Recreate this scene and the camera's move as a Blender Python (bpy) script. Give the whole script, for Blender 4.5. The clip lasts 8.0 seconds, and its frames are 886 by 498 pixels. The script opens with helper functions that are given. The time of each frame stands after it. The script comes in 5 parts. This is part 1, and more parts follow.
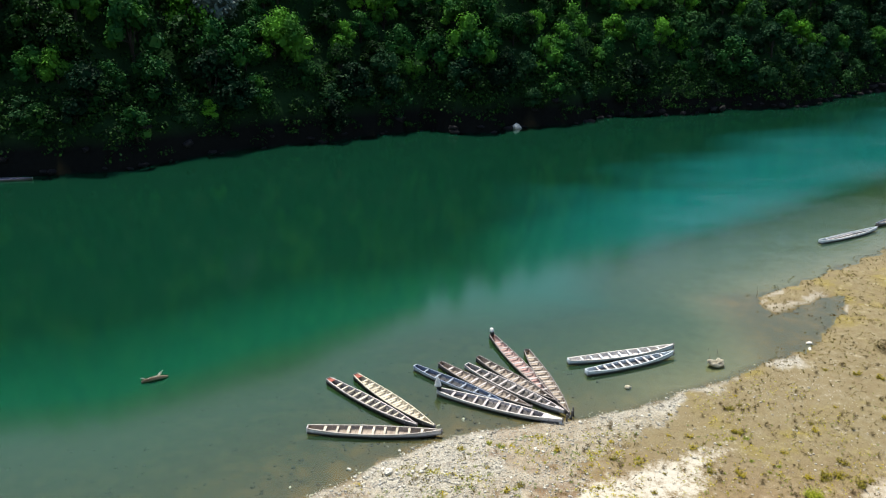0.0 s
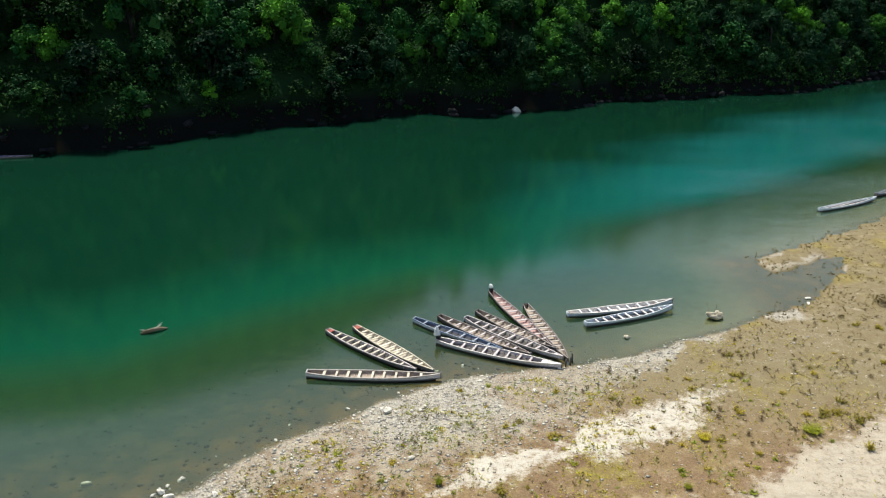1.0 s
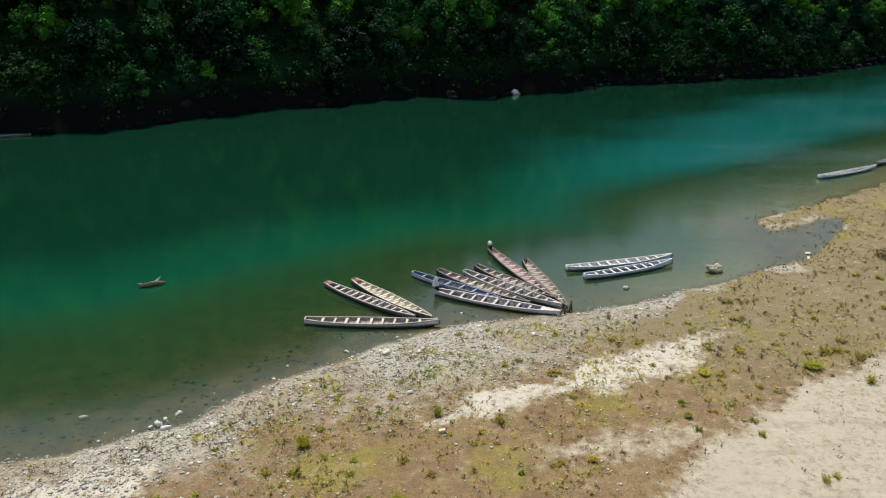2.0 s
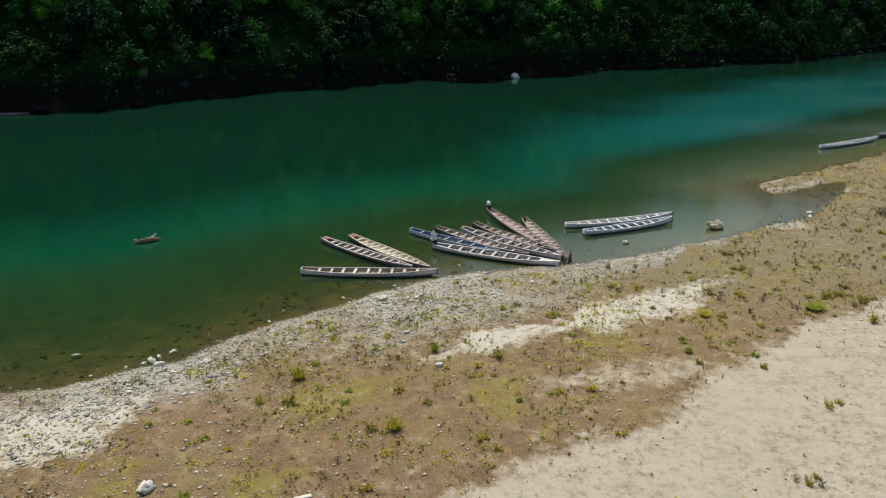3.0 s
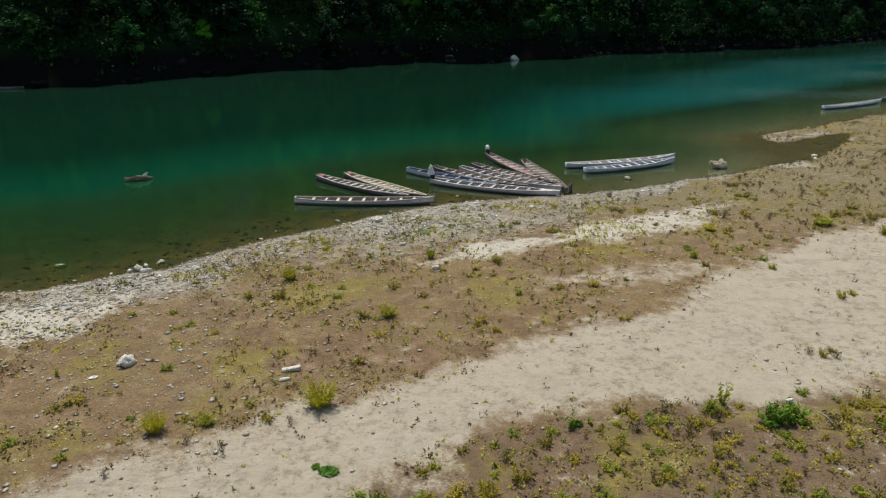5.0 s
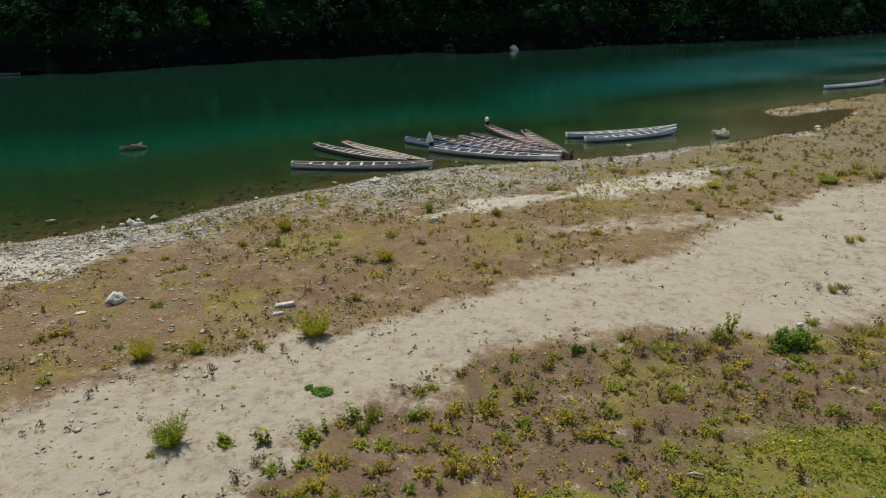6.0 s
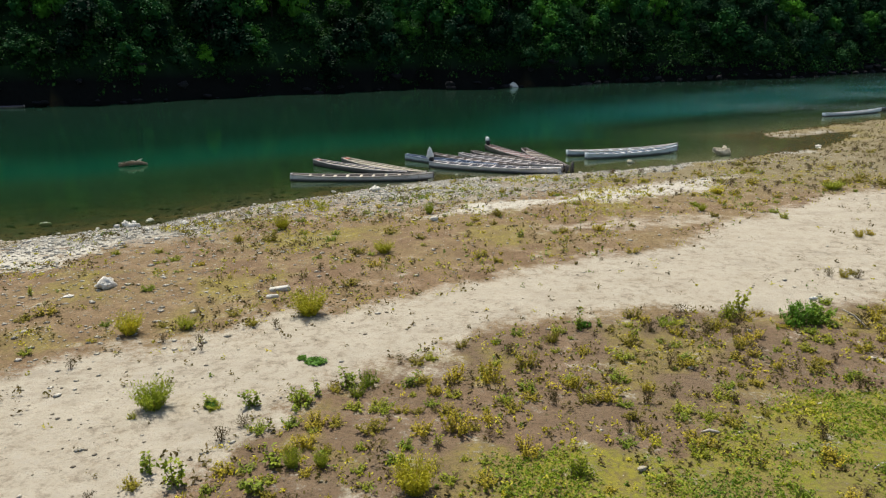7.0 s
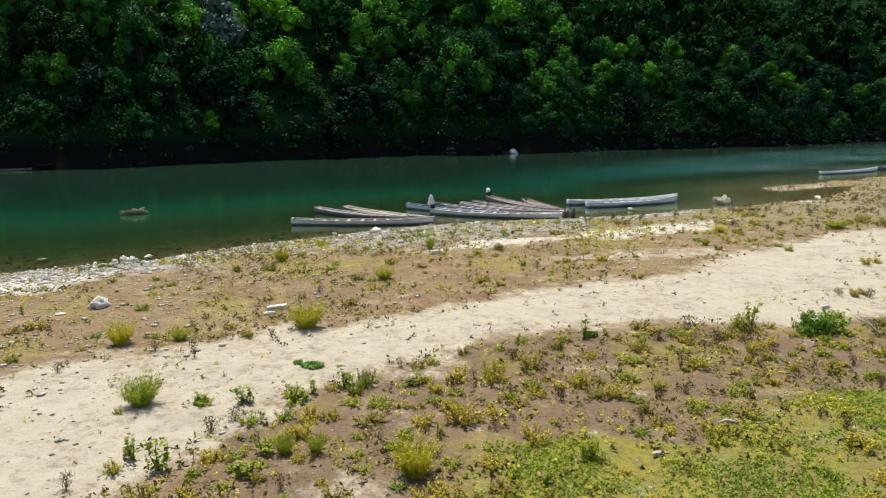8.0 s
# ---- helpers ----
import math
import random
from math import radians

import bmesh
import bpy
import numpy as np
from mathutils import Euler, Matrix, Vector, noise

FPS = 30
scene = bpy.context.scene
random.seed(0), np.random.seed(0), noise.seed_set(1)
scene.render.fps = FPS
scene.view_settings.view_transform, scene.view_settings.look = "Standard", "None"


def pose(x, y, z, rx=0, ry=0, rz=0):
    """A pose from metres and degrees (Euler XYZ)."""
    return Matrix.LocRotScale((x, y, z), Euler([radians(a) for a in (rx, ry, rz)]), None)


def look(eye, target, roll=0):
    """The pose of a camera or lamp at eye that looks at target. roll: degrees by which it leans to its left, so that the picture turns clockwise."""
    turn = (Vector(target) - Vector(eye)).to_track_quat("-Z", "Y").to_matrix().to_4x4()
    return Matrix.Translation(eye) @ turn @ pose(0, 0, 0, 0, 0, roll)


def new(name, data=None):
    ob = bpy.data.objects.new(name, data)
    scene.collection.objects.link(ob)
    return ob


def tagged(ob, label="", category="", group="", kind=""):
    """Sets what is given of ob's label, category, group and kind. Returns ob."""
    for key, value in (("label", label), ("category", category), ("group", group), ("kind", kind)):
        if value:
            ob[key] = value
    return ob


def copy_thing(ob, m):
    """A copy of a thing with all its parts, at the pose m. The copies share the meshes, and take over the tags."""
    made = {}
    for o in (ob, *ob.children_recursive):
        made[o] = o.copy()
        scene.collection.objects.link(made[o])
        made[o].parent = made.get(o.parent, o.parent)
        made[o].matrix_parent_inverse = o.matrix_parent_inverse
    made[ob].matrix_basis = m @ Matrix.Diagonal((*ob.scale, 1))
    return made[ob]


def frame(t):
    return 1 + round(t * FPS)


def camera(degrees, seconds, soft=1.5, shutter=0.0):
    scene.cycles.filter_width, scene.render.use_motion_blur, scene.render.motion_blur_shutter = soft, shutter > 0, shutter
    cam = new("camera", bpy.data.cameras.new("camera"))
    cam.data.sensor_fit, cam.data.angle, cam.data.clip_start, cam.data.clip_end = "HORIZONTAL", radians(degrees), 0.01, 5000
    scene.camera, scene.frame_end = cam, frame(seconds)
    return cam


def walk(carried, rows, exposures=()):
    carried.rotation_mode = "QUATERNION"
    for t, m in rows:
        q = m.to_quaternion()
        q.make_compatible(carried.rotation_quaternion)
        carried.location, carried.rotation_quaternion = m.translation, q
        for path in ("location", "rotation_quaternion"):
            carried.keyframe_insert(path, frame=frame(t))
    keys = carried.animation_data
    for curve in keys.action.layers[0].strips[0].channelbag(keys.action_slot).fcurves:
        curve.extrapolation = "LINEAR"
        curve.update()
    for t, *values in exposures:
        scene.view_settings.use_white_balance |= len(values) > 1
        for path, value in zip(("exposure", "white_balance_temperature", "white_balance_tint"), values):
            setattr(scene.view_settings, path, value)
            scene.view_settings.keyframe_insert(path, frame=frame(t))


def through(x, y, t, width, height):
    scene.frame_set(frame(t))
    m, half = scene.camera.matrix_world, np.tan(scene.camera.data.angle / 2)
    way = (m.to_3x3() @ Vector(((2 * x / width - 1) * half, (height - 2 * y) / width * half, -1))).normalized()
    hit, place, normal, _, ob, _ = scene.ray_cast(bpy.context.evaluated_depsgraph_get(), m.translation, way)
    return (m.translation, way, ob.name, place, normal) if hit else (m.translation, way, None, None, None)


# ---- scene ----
cam = camera(65.1, 8.0, 1.2)
PATH = [
    (0, (0.023, -0.14, 29.728), (0.013, 1.739, 29.042), 0.0),
    (0.5, (0.061, -0.914, 27.9), (0.052, 0.965, 27.214), -0.0),
    (1, (0.115, -1.593, 25.927), (0.105, 0.286, 25.243), -0.1),
    (1.5, (0.172, -2.219, 24.095), (0.162, -0.34, 23.41), -0.3),
    (3, (0.435, -3.488, 18.715), (0.422, -1.61, 18.027), -0.5),
    (3.5, (0.498, -3.756, 17.207), (0.485, -1.878, 16.519), -0.6),
    (4, (0.537, -3.942, 15.766), (0.524, -2.064, 15.077), -0.6),
    (4.5, (0.553, -4.061, 14.46), (0.54, -2.179, 13.783), -0.6),
    (6, (0.586, -4.294, 10.568), (0.574, -2.408, 9.901), -0.7),
    (6.5, (0.611, -4.298, 9.387), (0.598, -2.404, 8.744), -0.7),
    (7, (0.601, -4.324, 8.315), (0.588, -2.4, 7.769), -0.7),
    (7.5, (0.587, -4.313, 7.299), (0.574, -2.362, 6.855), -0.7),
    (8, (0.554, -4.354, 6.408), (0.541, -2.384, 6.064), -0.7),
]
EXPOSURES = [(0, 0.52), (1.5, 0.25), (3.0, -0.08), (4.5, -0.16), (6.0, -0.36), (6.5, -0.08), (7.25, 0.22), (8, 0.44)]
walk(cam, [(t, look(eye, target, roll)) for t, eye, target, roll in PATH], EXPOSURES)

# ---- world, sun ----
SUN_EL, SUN_AZ = radians(66), radians(-22)
world = bpy.data.worlds.new("world")
scene.world = world
world.use_nodes = True
wn = world.node_tree
sky = wn.nodes.new("ShaderNodeTexSky")
sky.sky_type, sky.sun_disc = "NISHITA", False
sky.sun_elevation, sky.sun_rotation = SUN_EL, SUN_AZ
sky.dust_density, sky.air_density = 2.0, 1.0
wn.links.new(sky.outputs[0], wn.nodes["Background"].inputs[0])
wn.nodes["Background"].inputs[1].default_value = 0.108
sun_dir = Vector((math.sin(SUN_AZ) * math.cos(SUN_EL), math.cos(SUN_AZ) * math.cos(SUN_EL), math.sin(SUN_EL)))
sun = new("sun", bpy.data.lights.new("sun", "SUN"))
sun.data.energy, sun.data.angle, sun.data.color = 4.8, radians(0.55), (1.0, 0.95, 0.85)
sun.matrix_world = look(sun_dir * 300, (0, 0, 0))


# ---- materials ----
class Nodes:
    """A short way to write node trees."""

    def __init__(self, name):
        self.m = bpy.data.materials.new(name)
        self.m.use_nodes = True
        self.t = self.m.node_tree
        self.b = self.t.nodes["Principled BSDF"]
        self.o = self.t.nodes["Material Output"]

    def put(self, sock, v):
        if isinstance(v, bpy.types.NodeSocket):
            self.t.links.new(v, sock)
        elif isinstance(v, (tuple, list)) and len(v) == 3 and sock.type == "RGBA":
            sock.default_value = (*v, 1)
        else:
            sock.default_value = v

    def add(self, kind, ins, **props):
        n = self.t.nodes.new("ShaderNode" + kind)
        for k, v in props.items():
            if k == "op":
                n.operation = v
            elif k == "blend":
                n.blend_type = v
            elif k == "attr":
                n.attribute_name = v
        for k, v in ins.items():
            self.put(n.inputs[k], v)
        return n

    def coord(self, kind="Object"):
        return self.add("TexCoord", {}).outputs[kind]

    def world_pos(self):
        return self.add("NewGeometry", {}).outputs["Position"]

    def noise(self, vec, scale, detail=4.0, rough=0.6, dist=0.0):
        return self.add("TexNoise", {"Vector": vec, "Scale": scale, "Detail": detail, "Roughness": rough, "Distortion": dist}).outputs["Fac"]

    def stretch(self, vec, sx, sy, sz):
        return self.add("Mapping", {"Vector": vec, "Scale": (sx, sy, sz)}).outputs[0]

    def remap(self, v, a, b, c=0.0, d=1.0):
        return self.add("MapRange", {"Value": v, "From Min": a, "From Max": b, "To Min": c, "To Max": d}).outputs[0]

    def math(self, op, a, b=0.0):
        return self.add("Math", {0: a, 1: b}, op=op).outputs[0]

    def mix(self, f, a, b, blend="MIX"):
        return self.add("MixRGB", {"Fac": f, "Color1": a, "Color2": b}, blend=blend).outputs[0]

    def bump(self, h, strength, dist):
        return self.add("Bump", {"Height": h, "Strength": strength, "Distance": dist}).outputs[0]

    def done(self, colour, rough=0.8, normal=None, spec=0.3):
        self.put(self.b.inputs["Base Color"], colour)
        self.put(self.b.inputs["Roughness"], rough)
        self.put(self.b.inputs["Specular IOR Level"], spec)
        if normal is not None:
            self.put(self.b.inputs["Normal"], normal)
        return self.m


def ground_material():
    n = Nodes("river_bank")
    p = n.world_pos()
    za = n.add("Attribute", {}, attr="zone")
    zb = n.add("Attribute", {}, attr="zone_more")
    sa = n.add("SeparateColor", {"Color": za.outputs["Color"]})
    sb = n.add("SeparateColor", {"Color": zb.outputs["Color"]})
    sand, gravel, green = sa.outputs
    white, wet, hill = sb.outputs
    big, mid, fine = n.noise(p, 0.22, 4), n.noise(p, 1.3, 5, 0.65), n.noise(p, 9.0, 6, 0.7)
    grit = n.noise(p, 38.0, 3, 0.6)
    soil = n.mix(n.remap(mid, 0.35, 0.68), (0.160, 0.102, 0.056), (0.295, 0.203, 0.122))
    soil = n.mix(n.remap(big, 0.4, 0.62, 0, 0.6), soil, (0.255, 0.192, 0.085))
    soil = n.mix(n.remap(fine, 0.44, 0.64, 0, 0.8), soil, (0.105, 0.070, 0.040))
    more = n.add("SeparateColor", {"Color": n.add("Attribute", {}, attr="soils").outputs["Color"]}).outputs
    soil = n.mix(n.math("MULTIPLY", more[0], n.remap(mid, 0.3, 0.6, 0.6, 0.95)), soil, n.mix(fine, (0.255, 0.216, 0.126), (0.130, 0.109, 0.052)))
    soil = n.mix(n.math("MULTIPLY", more[1], n.remap(big, 0.35, 0.65, 0.35, 0.85)), soil, n.mix(fine, (0.178, 0.125, 0.084), (0.090, 0.062, 0.042)))
    moss = n.mix(mid, (0.205, 0.195, 0.018), (0.36, 0.28, 0.038))
    moss = n.mix(n.remap(fine, 0.38, 0.56), moss, (0.16, 0.125, 0.05))
    sandc = n.mix(n.remap(mid, 0.3, 0.7), (0.405, 0.365, 0.275), (0.475, 0.437, 0.340))
    sandc = n.mix(n.remap(fine, 0.5, 0.72, 0, 0.3), sandc, (0.31, 0.275, 0.21))
    sandc = n.mix(n.remap(n.noise(n.stretch(p, 0.35, 1.2, 1), 0.9, 5, 0.7), 0.54, 0.68, 0, 0.45), sandc, (0.265, 0.235, 0.178))
    mottle = n.noise(p, 3.2, 7, 0.75)
    sandc = n.mix(n.math("MULTIPLY", n.remap(mottle, 0.51, 0.62, 0, 0.7), n.remap(big, 0.34, 0.52)), sandc, (0.225, 0.19, 0.135))
    sandc = n.mix(n.remap(mottle, 0.46, 0.36, 0, 0.4), sandc, (0.46, 0.43, 0.36))
    # pebbly patches, each pebble with its own shade
    v1 = n.add("TexVoronoi", {"Vector": p, "Scale": 9.0})
    v2 = n.add("TexVoronoi", {"Vector": p, "Scale": 22.0})
    tone = n.add("SeparateColor", {"Color": v1.outputs["Color"]}).outputs[0]
    tone2 = n.add("SeparateColor", {"Color": v2.outputs["Color"]}).outputs[1]
    grav = n.mix(tone, (0.25, 0.23, 0.18), (0.56, 0.525, 0.425))
    grav = n.mix(0.45, grav, n.mix(tone2, (0.14, 0.14, 0.13), (0.45, 0.45, 0.41)))
    grav = n.mix(n.remap(mid, 0.48, 0.66, 0, 0.5), grav, (0.33, 0.275, 0.18))
    whitec = n.mix(n.remap(fine, 0.35, 0.7), (0.56, 0.53, 0.45), (0.37, 0.34, 0.27))
    edge = n.math("ADD", n.math("MULTIPLY", n.math("SUBTRACT", mid, 0.5), 1.7), n.math("MULTIPLY", n.math("SUBTRACT", fine, 0.5), 1.5))
    v3 = n.add("TexVoronoi", {"Vector": p, "Scale": 6.5})
    v4 = n.add("TexVoronoi", {"Vector": p, "Scale": 16.0})
    pick3 = n.add("SeparateColor", {"Color": v3.outputs["Color"]}).outputs
    pick4 = n.add("SeparateColor", {"Color": v4.outputs["Color"]}).outputs
    clod = n.math("MULTIPLY", n.math("GREATER_THAN", pick3[0], 0.64), n.math("LESS_THAN", v3.outputs["Distance"], n.remap(pick3[1], 0, 1, 0.12, 0.36)))
    crumb = n.math("MULTIPLY", n.math("GREATER_THAN", pick4[0], 0.50), n.math("LESS_THAN", v4.outputs["Distance"], n.remap(pick4[1], 0, 1, 0.10, 0.38)))

    def zone(s, lo=0.38, hi=0.62):
        return n.remap(n.math("ADD", s, edge), lo, hi)

    soil = n.mix(n.math("MULTIPLY", n.math("MAXIMUM", clod, crumb), 0.75), soil, n.mix(pick4[2], (0.05, 0.038, 0.02), (0.10, 0.085, 0.035)))
    moss = n.mix(n.math("MULTIPLY", crumb, 0.6), moss, (0.09, 0.08, 0.025))
    sandc = n.mix(n.math("MULTIPLY", n.math("MULTIPLY", crumb, n.remap(mid, 0.45, 0.6)), 0.45), sandc, (0.22, 0.18, 0.13))
    c = n.mix(n.math("MULTIPLY", zone(green, 0.38, 0.88), 0.95), soil, moss)
    turf = n.mix(n.remap(mid, 0.35, 0.65), (0.27, 0.25, 0.028), (0.12, 0.155, 0.018))
    c = n.mix(n.math("MULTIPLY", zone(more[2], 0.45, 1.0), n.remap(fine, 0.60, 0.42, 0.1, 0.75)), c, turf)
    c = n.mix(zone(gravel, 0.15, 0.95), c, grav)
    c = n.mix(zone(sand, 0.25, 0.75), c, n.mix(1.0, sandc, (0.90, 0.88, 0.88), "MULTIPLY"))
    c = n.mix(zone(white, 0.3, 0.65), c, whitec)
    mud = n.mix(tone, (0.055, 0.042, 0.012), (0.12, 0.088, 0.030))
    mud = n.mix(n.remap(mid, 0.35, 0.65, 0, 0.7), mud, (0.038, 0.042, 0.014))
    mud = n.mix(n.remap(n.noise(p, 0.5, 5, 0.65), 0.48, 0.62, 0, 0.8), mud, (0.15, 0.095, 0.024))
    c = n.mix(wet, c, mud)
    # sky sheen on the right shallows, put in as a paler bed colour
    sheen = n.add("Attribute", {}, attr="silt").outputs["Fac"]
    c = n.mix(n.math("MULTIPLY", sheen, n.remap(mid, 0.25, 0.6, 0.5, 1.0)), c, n.mix(fine, (0.150, 0.138, 0.078), (0.245, 0.228, 0.148)))
    # rock foot near black: shade of the overhanging trees put into its colour
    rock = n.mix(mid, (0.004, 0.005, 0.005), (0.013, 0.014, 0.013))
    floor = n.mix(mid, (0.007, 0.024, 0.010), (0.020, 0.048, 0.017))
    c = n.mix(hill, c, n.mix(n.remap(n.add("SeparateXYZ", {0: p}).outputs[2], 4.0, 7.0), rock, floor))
    h = n.math("ADD", n.math("MULTIPLY", fine, 0.08), n.math("MULTIPLY", grit, 0.018))
    h = n.math("ADD", h, n.math("MULTIPLY", n.math("MULTIPLY", v1.outputs["Distance"], gravel), -0.06))
    h = n.math("ADD", h, n.math("MULTIPLY", mid, 0.10))
    return n.done(c, n.math("MAXIMUM", hill, n.remap(wet, 0, 1, 0.93, 0.6)), n.bump(h, 0.8, 1.0), n.remap(hill, 0, 1, 0.2, 0.0))


def water_material():
    n = Nodes("river_water")
    p = n.world_pos()
    depth = n.add("Attribute", {}, attr="depth").outputs["Fac"]
    cloud = n.noise(p, 0.05, 3)
    d = n.math("ADD", depth, n.math("MULTIPLY", n.math("SUBTRACT", cloud, 0.5), n.math("MULTIPLY", depth, 0.5)))
    px = n.add("SeparateXYZ", {0: p}).outputs
    broad = n.noise(n.stretch(p, 0.022, 0.05, 1), 1.0, 5, 0.65)
    reach = n.math("MULTIPLY", n.remap(n.math("ADD", n.math("SUBTRACT", px[1], n.math("MULTIPLY", px[0], 0.8)), n.math("MULTIPLY", n.math("SUBTRACT", broad, 0.5), 60)), 104, 78), n.remap(px[0], 4, 34))
    body = n.mix(n.remap(d, 0.3, 2.0), (0.019, 0.050, 0.016), (0.002, 0.056, 0.028))
    # deep-water tone, which also carries the far bank's tree shade and reflection
    body = n.mix(n.remap(d, 2.0, 5.5), body, (0.0015, 0.026, 0.013))
    body = n.mix(n.math("MULTIPLY", reach, n.remap(d, 0.5, 1.6, 0.1, 0.85)), body, (0.003, 0.102, 0.095))
    clear = n.math("POWER", 2.718, n.math("MULTIPLY", d, -1.8))
    tint = n.mix(n.remap(d, 0, 0.8), (0.95, 0.97, 0.9), (0.50, 0.80, 0.48))
    under = n.add("MixShader", {0: clear, 1: n.add("BsdfDiffuse", {"Color": body}).outputs[0], 2: n.add("BsdfTransparent", {"Color": tint}).outputs[0]}).outputs[0]
    streak = n.remap(n.noise(n.add("Mapping", {"Vector": p, "Rotation": (0, 0, -0.55), "Scale": (0.035, 0.075, 1)}).outputs[0], 1.0, 5, 0.7), 0.40, 0.62, 0.2, 1.0)
    gust = n.math("MULTIPLY", n.math("MULTIPLY", streak, reach), n.math("MULTIPLY", n.remap(depth, 0.04, 0.3), n.remap(px[0], 12, 46)))
    w1 = n.noise(n.stretch(p, 0.7, 1.6, 1), 1.0, 4, 0.6)
    w2 = n.noise(n.stretch(p, 3.0, 5.0, 1), 1.0, 3, 0.6)
    h = n.math("ADD", n.math("MULTIPLY", w1, n.remap(gust, 0, 1, 0.007, 0.075)), n.math("MULTIPLY", w2, n.remap(gust, 0, 1, 0.001, 0.04)))
    nrm = n.bump(h, 0.5, 1.0)
    gloss = n.add("BsdfGlossy", {"Color": (0.88, 1.0, 0.90), "Roughness": n.math("ADD", 0.10, n.math("MULTIPLY", n.math("MULTIPLY", gust, n.remap(n.noise(n.stretch(p, 0.9, 1.5, 1), 1.0, 3, 0.7), 0.42, 0.60, 0.15, 1.0)), 0.12)), "Normal": nrm}).outputs[0]
    fac = n.add("Fresnel", {"IOR": 1.74, "Normal": nrm}).outputs[0]
    n.t.links.new(n.add("MixShader", {0: fac, 1: under, 2: gloss}).outputs[0], n.o.inputs[0])
    return n.m


def wood_material(name, colour, worn, stain=0.5, low_dark=False):
    n = Nodes(name)
    p = n.coord()
    q = n.stretch(p, 0.6, 9.0, 9.0)
    grain, blot, spots = n.noise(q, 2.5, 5, 0.65), n.noise(p, 1.1, 4, 0.65), n.noise(p, 14.0, 3, 0.6)
    c = n.mix(n.remap(blot, 0.38, 0.62), colour, worn)
    c = n.mix(n.remap(grain, 0.45, 0.75, 0, 0.55), c, tuple(v * 0.45 for v in worn))
    c = n.mix(n.remap(spots, 0.58, 0.75, 0, stain), c, (0.09, 0.075, 0.06))
    smear = n.noise(n.stretch(p, 0.9, 1.0, 5.0), 1.6, 5, 0.7)
    c = n.mix(n.remap(smear, 0.50, 0.68, 0, 0.25 + 0.4 * stain), c, tuple(v * 0.34 for v in worn))
    # darker towards the bottom, with an uneven upper edge
    if low_dark:
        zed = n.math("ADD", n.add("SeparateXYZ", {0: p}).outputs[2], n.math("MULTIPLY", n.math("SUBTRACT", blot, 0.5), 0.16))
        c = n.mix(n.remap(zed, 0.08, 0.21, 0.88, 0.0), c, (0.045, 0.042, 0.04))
    return n.done(c, 0.78, n.bump(n.math("ADD", grain, n.math("MULTIPLY", spots, 0.5)), 0.35, 0.02), 0.3)


def stone_material(name, dark, light):
    n = Nodes(name)
    p = n.world_pos()
    r = n.add("NewGeometry", {}).outputs["Random Per Island"]
    ob = n.add("ObjectInfo", {}).outputs["Random"]
    a, b = n.noise(p, 5.0, 5, 0.65), n.noise(p, 40.0, 3, 0.6)
    f = n.math("ADD", n.math("MULTIPLY", r, 0.7), n.math("MULTIPLY", ob, 0.3))
    c = n.mix(f, dark, light)
    c = n.mix(n.remap(a, 0.4, 0.7, 0, 0.55), c, tuple(v * 0.55 for v in dark))
    c = n.mix(n.remap(b, 0.5, 0.8, 0, 0.4), c, light)
    return n.done(c, 0.85, n.bump(n.math("ADD", a, n.math("MULTIPLY", b, 0.4)), 1.0, 0.06), 0.2)


def leaf_material(name, cols, dry=(0.22, 0.18, 0.045), through=0.22, attr=False, spec=0.2, wood=False):
    n = Nodes(name)
    p = n.world_pos()
    isl = n.add("NewGeometry", {}).outputs["Random Per Island"]
    each = n.add("Attribute", {}, attr="tree_tone").outputs["Fac"] if attr else n.add("ObjectInfo", {}).outputs["Random"]
    if wood:
        each = n.math("ADD", each, n.remap(n.noise(p, 0.06, 3), 0.3, 0.7, -0.42, 0.32))
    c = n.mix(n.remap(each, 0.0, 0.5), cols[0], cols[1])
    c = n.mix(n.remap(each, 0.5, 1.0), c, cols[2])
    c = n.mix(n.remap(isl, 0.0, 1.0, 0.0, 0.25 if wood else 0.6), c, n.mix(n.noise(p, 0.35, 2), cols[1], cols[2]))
    c = n.mix(n.remap(isl, 0.86, 1.0, 0.0, 0.7), c, dry)
    n.put(n.b.inputs["Base Color"], c)
    n.put(n.b.inputs["Roughness"], 0.6)
    n.put(n.b.inputs["Specular IOR Level"], spec)
    tr = n.add("BsdfTranslucent", {"Color": n.mix(0.35, c, n.mix(1.0, c, (1.3, 1.5, 0.6), "MULTIPLY"))}).outputs[0]
    n.t.links.new(n.add("MixShader", {0: through, 1: n.b.outputs[0], 2: tr}).outputs[0], n.o.inputs[0])
    return n.m


def plain_material(name, colour, rough=0.6, var=0.25):
    n = Nodes(name)
    p = n.coord()
    a, b = n.noise(p, 6.0, 4), n.noise(p, 45.0, 3)
    c = n.mix(n.remap(a, 0.4, 0.7, 0, 1), colour, tuple(v * (1 - var) for v in colour))
    return n.done(c, n.remap(b, 0.3, 0.7, rough - 0.1, rough + 0.1), n.bump(b, 0.2, 0.01))


GROUND, WATER = ground_material(), water_material()
BED_STONE = stone_material("weedy_bed_stone", (0.034, 0.029, 0.012), (0.12, 0.092, 0.040))
STONE = stone_material("grey_river_stone", (0.25, 0.235, 0.195), (0.80, 0.77, 0.67))
PALE_STONE = stone_material("pale_limestone", (0.42, 0.38, 0.29), (0.80, 0.76, 0.65))
WHITE_ROCK = stone_material("whitish_rock", (0.62, 0.59, 0.50), (0.86, 0.83, 0.74))
